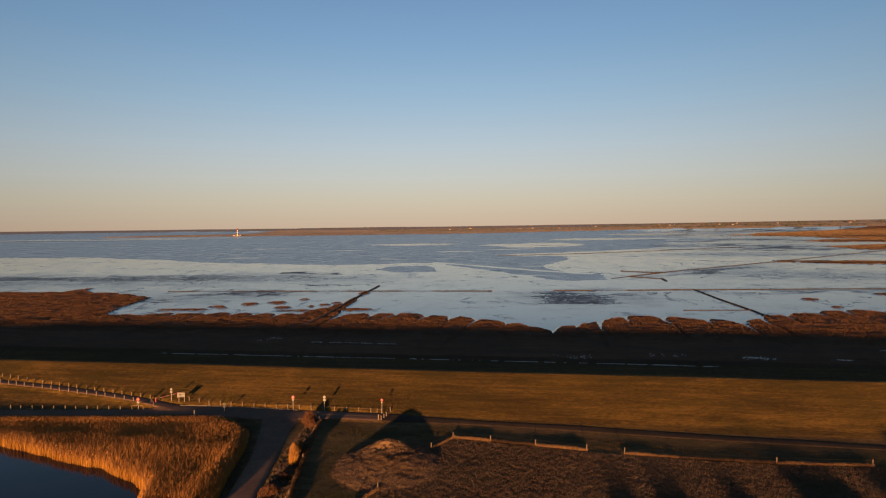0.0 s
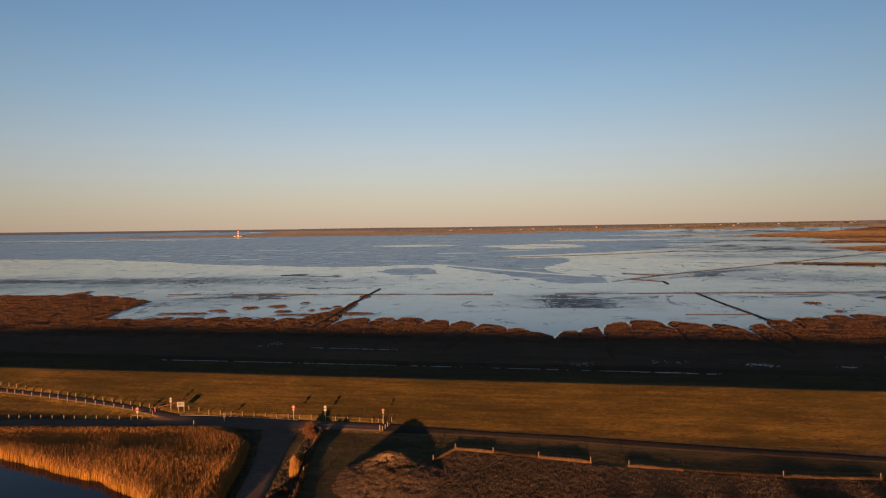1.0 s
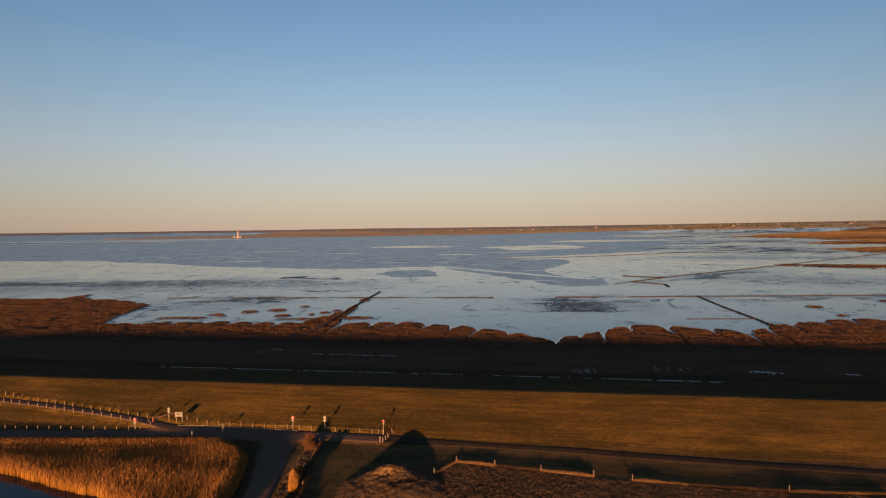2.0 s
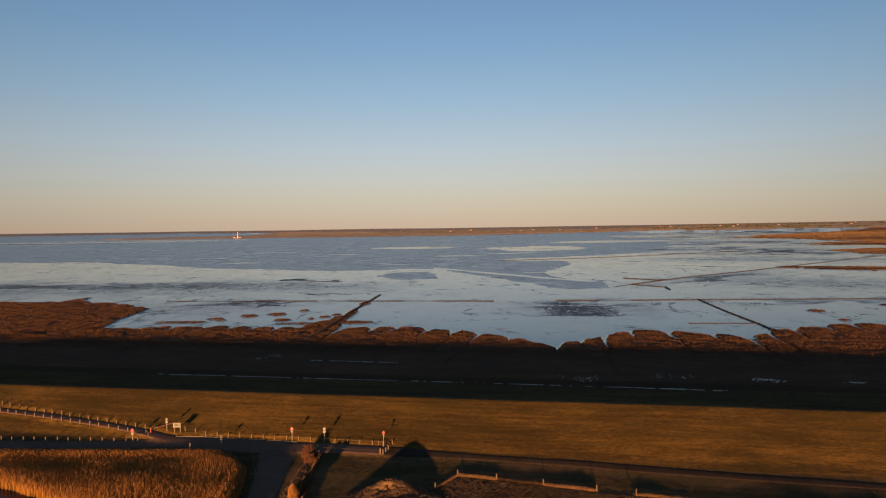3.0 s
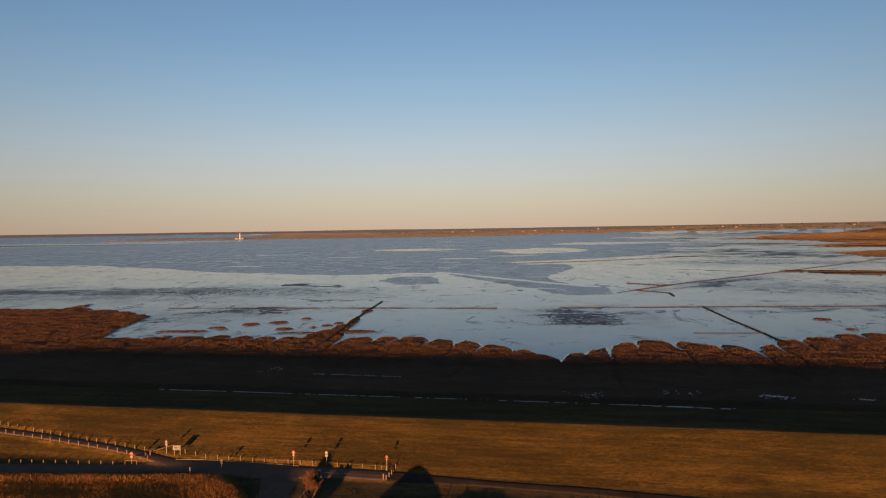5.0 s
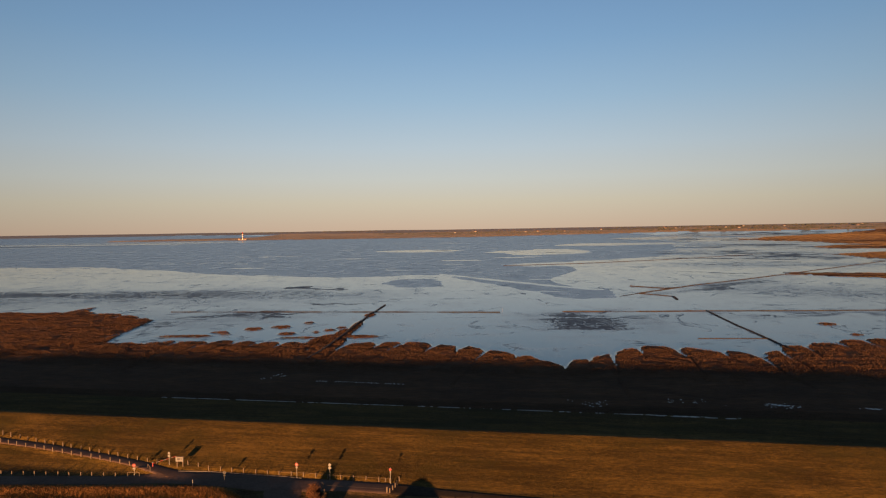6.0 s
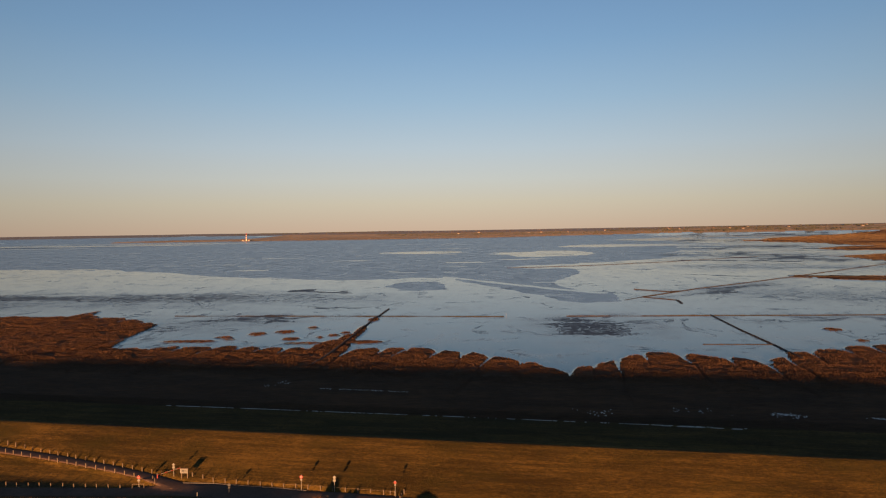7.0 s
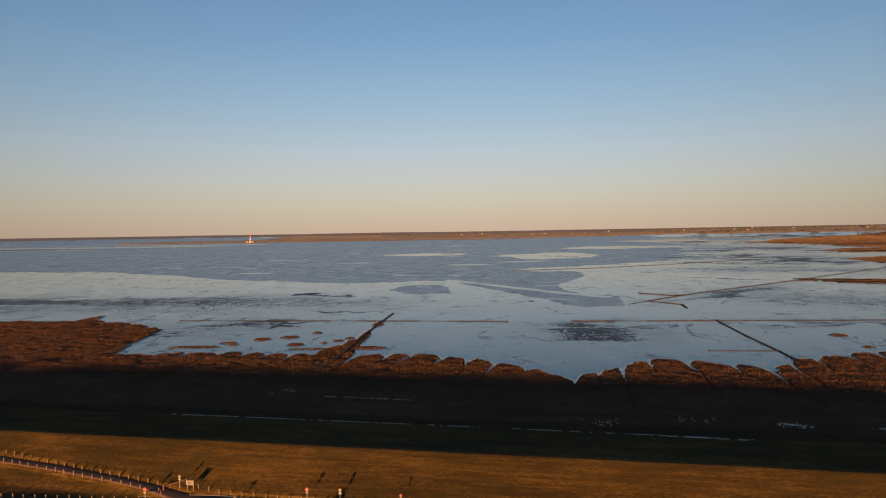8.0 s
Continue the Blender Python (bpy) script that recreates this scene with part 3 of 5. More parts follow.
# ---------------------------------------------------------------- roads
def ribbon(name, rows, mat, label, category, lift=0.04, kind="structure"):
    """A road along a line of (x, y, width), draped on the ground and 0.25 m thick."""
    pts = []
    for (x0, y0, w0), (x1, y1, w1) in zip(rows, rows[1:]):
        k = max(2, int(math.hypot(x1 - x0, y1 - y0) / 1.2))
        pts += [(x0 + (x1 - x0) * i / k, y0 + (y1 - y0) * i / k, w0 + (w1 - w0) * i / k) for i in range(k)]
    pts.append(rows[-1])
    p = np.array(pts)
    for _ in range(3):
        p[1:-1] = (p[:-2] + 2 * p[1:-1] + p[2:]) / 4
    d = np.gradient(p[:, :2], axis=0)
    d /= np.linalg.norm(d, axis=1)[:, None]
    side = np.stack([-d[:, 1], d[:, 0]], -1)
    cols = [-0.53, -0.49, -0.3, -0.1, 0.1, 0.3, 0.49, 0.53]
    wob = 0.12 * (lattice(p[:, 0] / 2.0, p[:, 1] / 2.0, 5) - 0.5)
    verts = []
    for i, c in enumerate(cols):
        q = p[:, :2] + side * (p[:, 2] * c + wob * (abs(c) > 0.4))[:, None]
        z = terrain(q[:, 0], q[:, 1]) + (lift if 0 < i < len(cols) - 1 else -0.06) + 0.05 * (1 - (2 * c) ** 2)
        verts.append(np.column_stack([q, z]))
    k = len(p)
    faces = [[a * k + i, (a + 1) * k + i, (a + 1) * k + i + 1, a * k + i + 1][::-1] for a in range(len(cols) - 1) for i in range(k - 1)]
    ob = link(name, np.vstack(verts), np.array(faces), mat, smooth_shade=True)
    return tagged(ob, label, category, kind=kind)


ribbon("road_1", LANE, M_ASPHALT, "dark asphalt lane along the foot of the dyke", "road", 0.045)
ribbon("road_2", RAMP, M_ASPHALT, "narrow asphalt ramp climbing the dyke slope", "road", 0.06)
ribbon("kerb", [(-57.5, 136.6, 0.2), (-52, 136.55, 0.2), (-44, 135.0, 0.2), (-37, 133.85, 0.2), (-31, 132.4, 0.2)], M_CONCRETE, "pale concrete kerb along the lane", "kerb", 0.12)
ribbon("road_3", [(-33.5, 129.5, 8.0), (-32.9, 124, 6.6), (-32.2, 117, 5.2), (-31.2, 110, 4.8), (-30.5, 103.2, 4.4)], M_ASPHALT, "dark asphalt side road joining the dyke lane", "road", 0.07)
ribbon("road_4", [(-30.5, 103.2, 4.3), (-29.5, 89, 4.1), (-28.4, 70, 4.0), (-26, 30, 4.0), (-24, -60, 4.0)], M_ASPHALT_PALE, "lighter brownish asphalt of the side road", "road", 0.07)
ribbon("track", [(-12.5, 126.4, 4.6), (-4, 124.6, 3.4), (7, 122.3, 2.4), (23, 118.9, 2.9), (40.5, 114.3, 3.2), (61, 109.5, 3.0), (76, 106, 2.6), (120, 96, 2.6), (200, 80, 2.6)],
       M_GRAVEL, "brown gravel farm track along the dyke foot", "track", 0.03)


def strip_stuff(name, rows, mat, label, category, seed, tall=0.05, wide=0.5, count=200):
    """Thin broken flecks strewn along a line: drift ice or frozen puddles."""
    g = np.random.default_rng(seed)
    verts, faces = [], []
    seg = np.array(rows, float)
    for _ in range((4 if wide < 1 else 2) * count):
        i = g.integers(0, len(seg) - 1)
        t = g.random()
        if clouds(np.array([t * np.hypot(*(seg[i + 1] - seg[i])) + i * 91]), np.array([seed * 7.0]), 2.6, 5, 3)[0] < g.uniform(0.36, 0.6):
            continue
        x, y = seg[i] * (1 - t) + seg[i + 1] * t + g.normal(0, wide * 0.25, 2)
        a, b, turn = g.uniform(0.06, 0.34), g.uniform(0.07, 0.2) * min(wide, 2.0), DYKE_TURN + g.normal(0, 0.15)
        k = len(verts)
        n = 7
        ring = [(x + a * r * math.cos(q) * math.cos(turn) - b * r * math.sin(q) * math.sin(turn), y + a * r * math.cos(q) * math.sin(turn) + b * r * math.sin(q) * math.cos(turn))
                for q, r in ((2 * math.pi * j / n, g.uniform(0.6, 1.1)) for j in range(n))]
        zs = terrain([r[0] for r in ring], [r[1] for r in ring])
        verts += [(r[0], r[1], z + tall) for r, z in zip(ring, zs)] + [(r[0], r[1], z - 0.1) for r, z in zip(ring, zs)]
        faces.append(list(range(k, k + n)))
        faces += [[k + j, k + n + j, k + n + (j + 1) % n, k + (j + 1) % n] for j in range(n)]
    return tagged(link(name, verts, faces, mat), label, category, kind="stuff")


# drift line and frozen puddles on the shaded outer slope
strip_stuff("drift_line", [uv_to_xy(-97, 33.5), uv_to_xy(-60, 33.5), uv_to_xy(-4, 33.0), uv_to_xy(70, 31.5)], M_ICE, "thin white line of drift ice on the dyke", "drift ice", 4, 0.1, 0.35, 420)
strip_stuff("drift_line", [uv_to_xy(48, 31.2), uv_to_xy(67, 30.4)], M_ICE, "thin white line of drift ice on the dyke", "drift ice", 14, 0.1, 0.5, 90)
for i, (u0, v0, u1, v1, w, k) in enumerate([(-77, 65, -73, 74, 2.2, 14), (-74, 66, -71, 71, 2.0, 9), (-57, 64, -27, 63, 1.2, 60), (22, 47, 38, 44, 9, 34), (53, 50, 68, 51, 7, 22), (80, 51, 87, 48, 4, 44), (78, 49, 90, 49.5, 6, 14), (104, 48.5, 108, 48.5, 2.0, 8), (125, 68, 131, 67, 2.5, 8)]):
    strip_stuff("frozen_puddle", [uv_to_xy(u0, v0), uv_to_xy(u1, v1)], M_ICE, "pale frozen puddles in the shaded grass", "ice", 20 + i, 0.03, w, k)


# ---------------------------------------------------------------- brushwood groynes out on the flats
def groyne(rows, width, tall, label, seed, mat, posts=2.0, grown=0.0):
    """Two rows of stakes packed with brushwood, along a line."""
    g = np.random.default_rng(seed)
    x0, y0 = rows[0]
    root = thing("groyne", pose(x0, y0, 0), label, "groyne", "brushwood groynes")
    p = []
    for (ax, ay), (bx, by) in zip(rows, rows[1:]):
        k = max(2, int(math.hypot(bx - ax, by - ay) / 1.5))
        p += [(ax + (bx - ax) * i / k, ay + (by - ay) * i / k) for i in range(k)]
    p = np.array(p + [rows[-1]], float)
    d = np.gradient(p, axis=0)
    d /= np.linalg.norm(d, axis=1)[:, None]
    side = np.stack([-d[:, 1], d[:, 0]], -1)
    gap = smooth(0.2, 0.4, lattice(p[:, 0] / 11, p[:, 1] / 11, seed)) if grown else np.ones(len(p))
    prof = [(-0.5, -0.5), (-0.45, 0.7), (-0.15, 1.0), (0.2, 0.95), (0.45, 0.65), (0.5, -0.5)]
    verts, n = [], len(p)
    base = np.maximum(terrain(p[:, 0], p[:, 1]), -0.05)
    for c, h in prof:
        jit = 1 + g.normal(0, 0.18, n)
        q = p + side * (width * c * jit)[:, None]
        verts.append(np.column_stack([q - (x0, y0), base + np.where(h > 0, tall * h * jit * (0.25 + 0.75 * gap), -0.2)]))
    faces = [[a * n + i, a * n + i + 1, (a + 1) * n + i + 1, (a + 1) * n + i] for a in range(len(prof) - 1) for i in range(n - 1)]
    link("brushwood", np.vstack(verts), np.array(faces), mat, root)
    for s in (-0.55, 0.55):
        pv, pf = [], []
        step = max(1, int(posts / 1.5))
        for i in range(0, n, step):
            q = p[i] + side[i] * width * s + g.normal(0, 0.05, 2) - (x0, y0)
            zb = float(base[i])
            r, top, k = 0.07, zb + tall * g.uniform(1.15, 1.5), len(pv)
            for zz in (zb - 0.4, top):
                pv += [(q[0] + r * math.cos(a), q[1] + r * math.sin(a), zz) for a in (0.0, 1.57, 3.14, 4.71)]
            pf += [[k + j, k + (j + 1) % 4, k + 4 + (j + 1) % 4, k + 4 + j] for j in range(4)] + [[k + 4, k + 5, k + 6, k + 7]]
        tagged(link("stake_row", pv, pf, M_DARKWOOD, root), kind="stuff")
    return root


groyne([(-57.5, 262), (-55, 277), (-52, 322), (-49, 385), (-44, 446)], 0.8, 0.5, "dark brushwood groyne running out from the marsh", 1, M_DARKWOOD)
groyne([(137, 262), (142, 294), (146, 337), (154, 398)], 0.6, 0.45, "black wet timber groyne crossing the flats", 2, M_DARKWOOD)
groyne([(-179, 421), (-100, 414), (-34, 408), (30, 401)], 0.8, 0.34, "low broken dark brushwood line parallel to shore", 3, M_DARKWOOD, grown=1.0)
groyne([(68, 400), (110, 397), (153, 396)], 1.0, 0.36, "low broken brown brushwood line parallel to shore", 4, M_BRUSH, grown=1.0)
groyne([(155, 396), (210, 392), (268, 390), (380, 384)], 0.7, 0.34, "low dark brushwood line parallel to shore", 5, M_DARKWOOD)
groyne([(144, 504), (207, 564), (275, 619), (346, 680), (629, 927)], 1.2, 0.42, "long overgrown brushwood dam across the flats", 6, M_BRUSH)
groyne([(144, 504), (162, 479)], 1.2, 0.38, "short brown brushwood spur off the dam", 7, M_BRUSH)
groyne([(162, 479), (158, 459)], 1.3, 0.5, "short dark hooked end of brushwood dam", 17, M_DARKWOOD)
groyne([(125, 484), (144, 504)], 1.0, 0.25, "thin sunken tail of the brushwood dam", 18, M_DARKWOOD, grown=1.0)
groyne([(155, 566), (176, 542), (186, 545)], 1.6, 0.45, "short overgrown brushwood spur beside the dam", 8, M_BRUSH)
groyne([(112, 300), (128, 299), (143, 298)], 0.8, 0.2, "thin brown brushwood row in shallow water", 9, M_BRUSH, grown=1.0)
groyne([(74, 890), (130, 905), (190, 925), (330, 1000), (520, 1130)], 2.0, 0.4, "distant overgrown brushwood line on the flats", 10, M_BRUSH)
groyne([(346, 680), (420, 655), (520, 645)], 3.0, 0.6, "overgrown brushwood dam joining a marsh bank", 11, M_BRUSH)

def beacon_stake(x, y, tall):
    """A slim pale withy that marks the end of the brushwood line."""
    root = thing("beacon_stake", pose(x, y, -0.1, 1.5, 1.0), "slim pale wooden stake standing in wet mud", "stake")
    verts, faces = [], []
    for i, (z, r) in enumerate(((-0.3, 0.06), (tall * 0.5, 0.05), (tall, 0.035))):
        verts += [(r * math.cos(q * math.pi / 3), r * math.sin(q * math.pi / 3), z) for q in range(6)]
        if i:
            k = 6 * i
            faces += [[k - 6 + q, k - 6 + (q + 1) % 6, k + (q + 1) % 6, k + q] for q in range(6)]
    faces.append([12 + q for q in range(6)])
    link("shaft", verts, faces, M_BIRCH, root)


M_BIRCH = plain("pale_birch", [(0.12, 0.11, 0.1), (0.2, 0.185, 0.17)], 6.0, 0.8)
beacon_stake(31.6, 402.5, 2.4)

# ---------------------------------------------------------------- pond and reeds
def pond():
    n = 60
    xs = np.linspace(-260, -39, n)
    ys = np.interp(xs, POND_X, POND_Y) + 2.0
    verts = [(x, y, 0.75) for x, y in zip(xs, ys)] + [(x, 22.0, 0.75) for x in xs]
    faces = np.array([[i, n + i, n + i + 1, i + 1] for i in range(n - 1)])
    ob = link("pond", verts, faces, M_POND)
    return tagged(ob, "still dark blue pond beside the reeds", "pond", kind="structure")


pond()


def blades(name, x, y, z, tall, wide, mat, label, category, seed, lean=0.18, parent=None, head=False, kind="stuff"):
    """Bent blades, each of two joined quads; one mesh."""
    g = np.random.default_rng(seed)
    n = len(x)
    face = g.uniform(0, math.pi, n)
    dx, dy = np.cos(face) * wide / 2, np.sin(face) * wide / 2
    lx, ly = g.normal(0.08, lean, n) * tall, g.normal(0.04, lean, n) * tall
    rows = []
    for f, w, b in ((0.0, 0.8, 0.0), (0.55, 1.0, 0.35), (1.0, 0.35 if not head else 0.9, 1.0)):
        for s in (-1, 1):
            rows.append(np.column_stack([x + dx * w * s + lx * b, y + dy * w * s + ly * b, z + tall * f]))
    verts = np.stack(rows, 1).reshape(-1, 3)
    k = np.arange(n)[:, None] * 6
    faces = np.concatenate([k + np.array([0, 1, 3, 2]), k + np.array([2, 3, 5, 4])], 0)
    ob = link(name, verts, faces, mat, parent)
    if parent is None:
        tagged(ob, label, category, kind=kind)
    return ob


REED_TOP_X = [-300, -93, -75, -57, -45, -40.5, -37.5, -36]
REED_TOP_Y = [130.5, 130.3, 129.8, 128.6, 127.6, 124.5, 121, 117]
REED_RIGHT_Y = [40, 88, 97, 108, 117, 122, 126, 131]
REED_RIGHT_X = [-31.5, -32.6, -33.8, -34.8, -36.6, -39, -42, -50]


def reed_bed():
    g = np.random.default_rng(12)
    n = 330000
    x = g.uniform(-118, -32, n)
    y = g.uniform(78, 131, n)
    shore = np.interp(x, POND_X, POND_Y)
    ok = (y < np.interp(x, REED_TOP_X, REED_TOP_Y)) & (x < np.interp(y, REED_RIGHT_Y, REED_RIGHT_X)) & (y > shore - 0.4 + 1.2 * (lattice(x / 3, y / 3, 8) - 0.5))
    thin = clouds(x, y, 1.2, 15, 2)
    ok &= thin > 0.16
    x, y, thin = x[ok], y[ok], thin[ok]
    inside = np.minimum(y - np.interp(x, POND_X, POND_Y), 6) / 6
    tall = (1.1 + 0.6 * clouds(x, y, 11.0, 16, 2) + 0.12 * (1 - inside) + 0.3 * smooth(-58, -40, x)) * g.uniform(0.78, 1.14, len(x))
    back = np.interp(x, REED_TOP_X, REED_TOP_Y) - y
    west = smooth(-54, -64, x)
    tall *= (0.38 - 0.1 * west + (0.62 + 0.1 * west) * np.clip(back / (4.5 + 3.0 * west), 0, 1)) * (0.6 + 0.4 * np.clip((np.interp(y, REED_RIGHT_Y, REED_RIGHT_X) - x) / 2.5, 0, 1))
    tall *= 1 - 0.2 * np.clip((y - 108) / 15, 0, 1)
    # hollows where the reed stands a little lower
    for a, b, ra, rb in ((-68, 119.5, 13, 2.6), (-57, 116, 6, 2.0), (-50, 121, 6, 1.6), (-46.5, 111, 2.2, 4.5), (-39, 97, 3.5, 6.0), (-76, 120, 8, 2.0)):
        tall *= 1 - 0.075 * np.exp(-(((x - a) / ra) ** 2 + ((y - b) / rb) ** 2))
    z = np.maximum(terrain(x, y), 0.6) - 0.05
    k = g.random(len(x)) < 0.5
    bed = thing("reed_bed", pose(0, 0, 0), "tall dry golden reeds on the pond bank", "reeds")
    bed["kind"] = "stuff"
    tagged(blades("plumes", x[k] + tall[k] * 0.08, y[k], z[k] + tall[k] * 0.85, 0.2 + 0.3 * tall[k], g.uniform(0.025, 0.05, int(k.sum())), M_PLUME, "", "", 14, 0.1, parent=bed), kind="stuff")
    stalks = blades("stalks", x, y, z, tall, g.uniform(0.025, 0.06, len(x)), M_REED, "", "", 13, 0.07, parent=bed, head=True)
    tagged(stalks, kind="stuff")


reed_bed()


def grass_patch(name, inside, box, n, tall, wide, mat, label, seed, category="grass", clump=3.0, floor=0.35):
    g = np.random.default_rng(seed)
    x, y = g.uniform(box[0], box[1], n), g.uniform(box[2], box[3], n)
    ok = inside(x, y) & (clouds(x, y, clump, seed + 3, 3) > floor)
    x, y = x[ok], y[ok]
    h = tall * g.uniform(0.5, 1.2, len(x)) * (0.5 + clouds(x, y, clump * 0.7, seed + 9, 2))
    return blades(name, x, y, terrain(x, y) - 0.03, h, g.uniform(0.6, 1.3, len(x)) * wide, mat, label, category, seed, 0.4)


def marsh_grass():
    g = np.random.default_rng(300)
    n = 800000
    u, v = g.uniform(-330, 300, n), 72 + 230 * g.random(n) ** 1.4
    x, y = CREST[0] + u * U[0] + v * V[0], CREST[1] + u * U[1] + v * V[1]
    ok = (g.random(n) < smooth(72, 112, v)) & (marsh_field(x, y) > 0.5) & (np.abs(x) < 0.72 * y) & (clouds(x, y, 6.0, 301, 3) > 0.36)
    x, y = x[ok], y[ok]
    h = g.uniform(0.2, 0.44, len(x)) * (0.35 + 1.3 * clouds(along(x, y) / 5.0, across(x, y), 4.0, 303, 3)) * (1 - 0.85 * np.maximum(ditch(x, y), grips(x, y)))
    return blades("marsh_grass", x, y, terrain(x, y) - 0.05, h, g.uniform(0.07, 0.2, len(x)), M_MARSHGRASS, "rust-brown tussock grass on the salt marsh", "marsh grass", 304, 0.3)


marsh_grass()


def far_tussocks():
    """Fine growth on the far marsh banks and on the peninsula."""
    g = np.random.default_rng(310)
    # dense along the near shore, thin further in
    boxes = [(330, 900, 590, 720, 90000), (520, 1300, 900, 1240, 90000), (740, 2000, 1250, 1800, 90000), (1000, 3000, 1700, 3400, 120000), (-1800, 3300, 3400, 4900, 110000)]
    x = np.concatenate([g.uniform(a, b, n) for a, b, c, d, n in boxes])
    y = np.concatenate([g.uniform(c, d, n) for a, b, c, d, n in boxes])
    land = (y > far_shore(x) + 30) & (y < far_shore(x) + far_depth(x, y)) & (np.hypot(x, y) < 4900)
    ok = ((marsh_field(x, y) > 2) | land) & (np.abs(x) < 0.72 * y) & (clouds(x / 3, y, 60, 312, 3) > 0.36)
    ok &= (y < 3300) | (g.random(len(x)) < np.where(y < far_shore(x) + 170, 1.0, 0.18))
    x, y = x[ok], y[ok]
    k = np.clip(y / 2500, 0.3, 1.7)
    return blades("marsh_grass", x, y, terrain(x, y) - 0.05, g.uniform(0.35, 0.8, len(x)) * k, g.uniform(1.0, 3.0, len(x)) * k, M_FARGRASS, "rust-brown grass on distant marsh banks", "marsh grass", 311, 0.3)


far_tussocks()

FENCE_NEAR = [(1.5, 113.9), (8.2, 111.7), (15.9, 109.1), (24.3, 106.3)]
FENCE_FAR = [(30.3, 104.5), (38.7, 102.4), (53.2, 99.0), (67.7, 97.6)]
FENCE_SIDE = [(1.5, 113.9), (-2.4, 108.1), (-6.1, 98.9), (-10.0, 90.5), (-13.5, 84.0)]
ALL_X = [p[0] for p in FENCE_NEAR + FENCE_FAR] + [100]
ALL_Y = [p[1] for p in FENCE_NEAR + FENCE_FAR] + [94]
grass_patch("rough_grass", lambda x, y: (y < np.interp(x, ALL_X, ALL_Y) - 0.6) & (x > np.interp(y, [84, 90.5, 98.9, 108.1, 114], [-13.5, -10, -6.1, -2.4, 1.5])), (-14, 85, 80, 114), 300000, 0.18, 0.045, M_ROUGH,
            "rough brown tussock grass in the fenced field", 31, clump=0.9, floor=0.12)
grass_patch("rough_grass", lambda x, y: (y < np.interp(x, [-26, 0, 30, 90], [124, 119, 111, 97])) & (y > np.interp(x, ALL_X, ALL_Y) + 0.8) & (x > -21.5), (-23, 85, 84, 124), 120000, 0.12, 0.055, M_TUFT,
            "short rough grass beside the farm track", 33, clump=2.0, floor=0.4)
grass_patch("rough_grass", lambda x, y: (x < np.interp(y, [84, 90.5, 98.9, 108.1, 114, 120], [-13.5, -10, -6.1, -2.4, 1.5, 3])) & (x > np.interp(y, [84, 104, 125], [-19.5, -20.8, -22.5])), (-23, 3, 80, 118), 70000, 0.07, 0.06, M_GREENTURF,
            "short dark green turf round the earth mound", 39, clump=2.2, floor=0.3)
grass_patch("rough_grass", lambda x, y: (x > np.interp(y, [84, 104, 125], [-26.8, -27.8, -27])) & (x < np.interp(y, [84, 104, 125], [-22.6, -23.8, -25.2])), (-29, -21, 80, 124), 15000, 0.35, 0.06, M_ROUGH,
            "rough verge grass along the side road", 35, clump=1.6, floor=0.35)
grass_patch("rough_grass", lambda x, y: (x > np.interp(y, REED_RIGHT_Y, REED_RIGHT_X)) & (x < np.interp(y, [84, 90, 102, 113, 123, 127], [-31.9, -31.8, -33.0, -34.4, -36.2, -39])), (-42, -31, 80, 127), 12000, 0.35, 0.06, M_ROUGH,
            "rough verge grass between road and reeds", 37, clump=1.6, floor=0.3)


def bank_grass(rows, seed, tall, n, label, wide=0.5):
    """A dense band of dry grass standing along a fence line."""
    g = np.random.default_rng(seed)
    seg = np.array(rows, float)
    ln = np.linalg.norm(np.diff(seg, axis=0), axis=1)
    i = g.choice(len(ln), n, p=ln / ln.sum())
    t = g.random(n)[:, None]
    p = seg[i] * (1 - t) + seg[i + 1] * t + g.normal(0, wide * 0.35, (n, 2))
    h = tall * g.uniform(0.6, 1.2, n) * (0.6 + 0.8 * clouds(p[:, 0], p[:, 1], 3.0, seed, 3))
    return blades("dry_grass_band", p[:, 0], p[:, 1], terrain(p[:, 0], p[:, 1]) - 0.03, h, g.uniform(0.04, 0.08, n), M_DRYGRASS, label, "grass", seed, 0.22)


def dyke_tufts():
    """Short tufts on the inner slope; denser ones, toned for shade, on the outer."""
    g = np.random.default_rng(320)
    for n, low, high, tall, gap, label in ((150000, -21.5, -0.3, 0.1, 0.42, "short olive-brown grass tufts on the dyke slope"), (330000, 2.6, 42.0, 0.085, 0.22, "brown grass on the outer dyke slope, dulled for its shade")):
        u, v = g.uniform(-190, 190, n) if low > 0 else g.uniform(-150, 115, n), g.uniform(low, high, n)
        ok = clouds(u / 4.0, v, 1.1, 321, 3) > gap
        u, v = u[ok], v[ok]
        x, y = CREST[0] + u * U[0] + v * V[0], CREST[1] + u * U[1] + v * V[1]
        # none on the ramp and its verges
        ramp = np.abs(y - np.interp(x, [-160, -108, -91, -75, -66.5, -53], [169, 153.2, 148.2, 142.7, 139.4, 133.4])) > 2.4
        ok = (ramp | (x > -53)) & (v > np.interp(u, [-60, -10, 0, 120], [-18.5, -19.8, -20.5, -20.5]))
        x, y = x[ok], y[ok]
        blades("dyke_tussocks", x, y, terrain(x, y) - 0.02, g.uniform(0.3, 1.0, len(x)) * tall, g.uniform(0.08, 0.24, len(x)), M_SHADE_TUFT if low > 0 else M_TUFT, label, "grass", 322, 0.5)


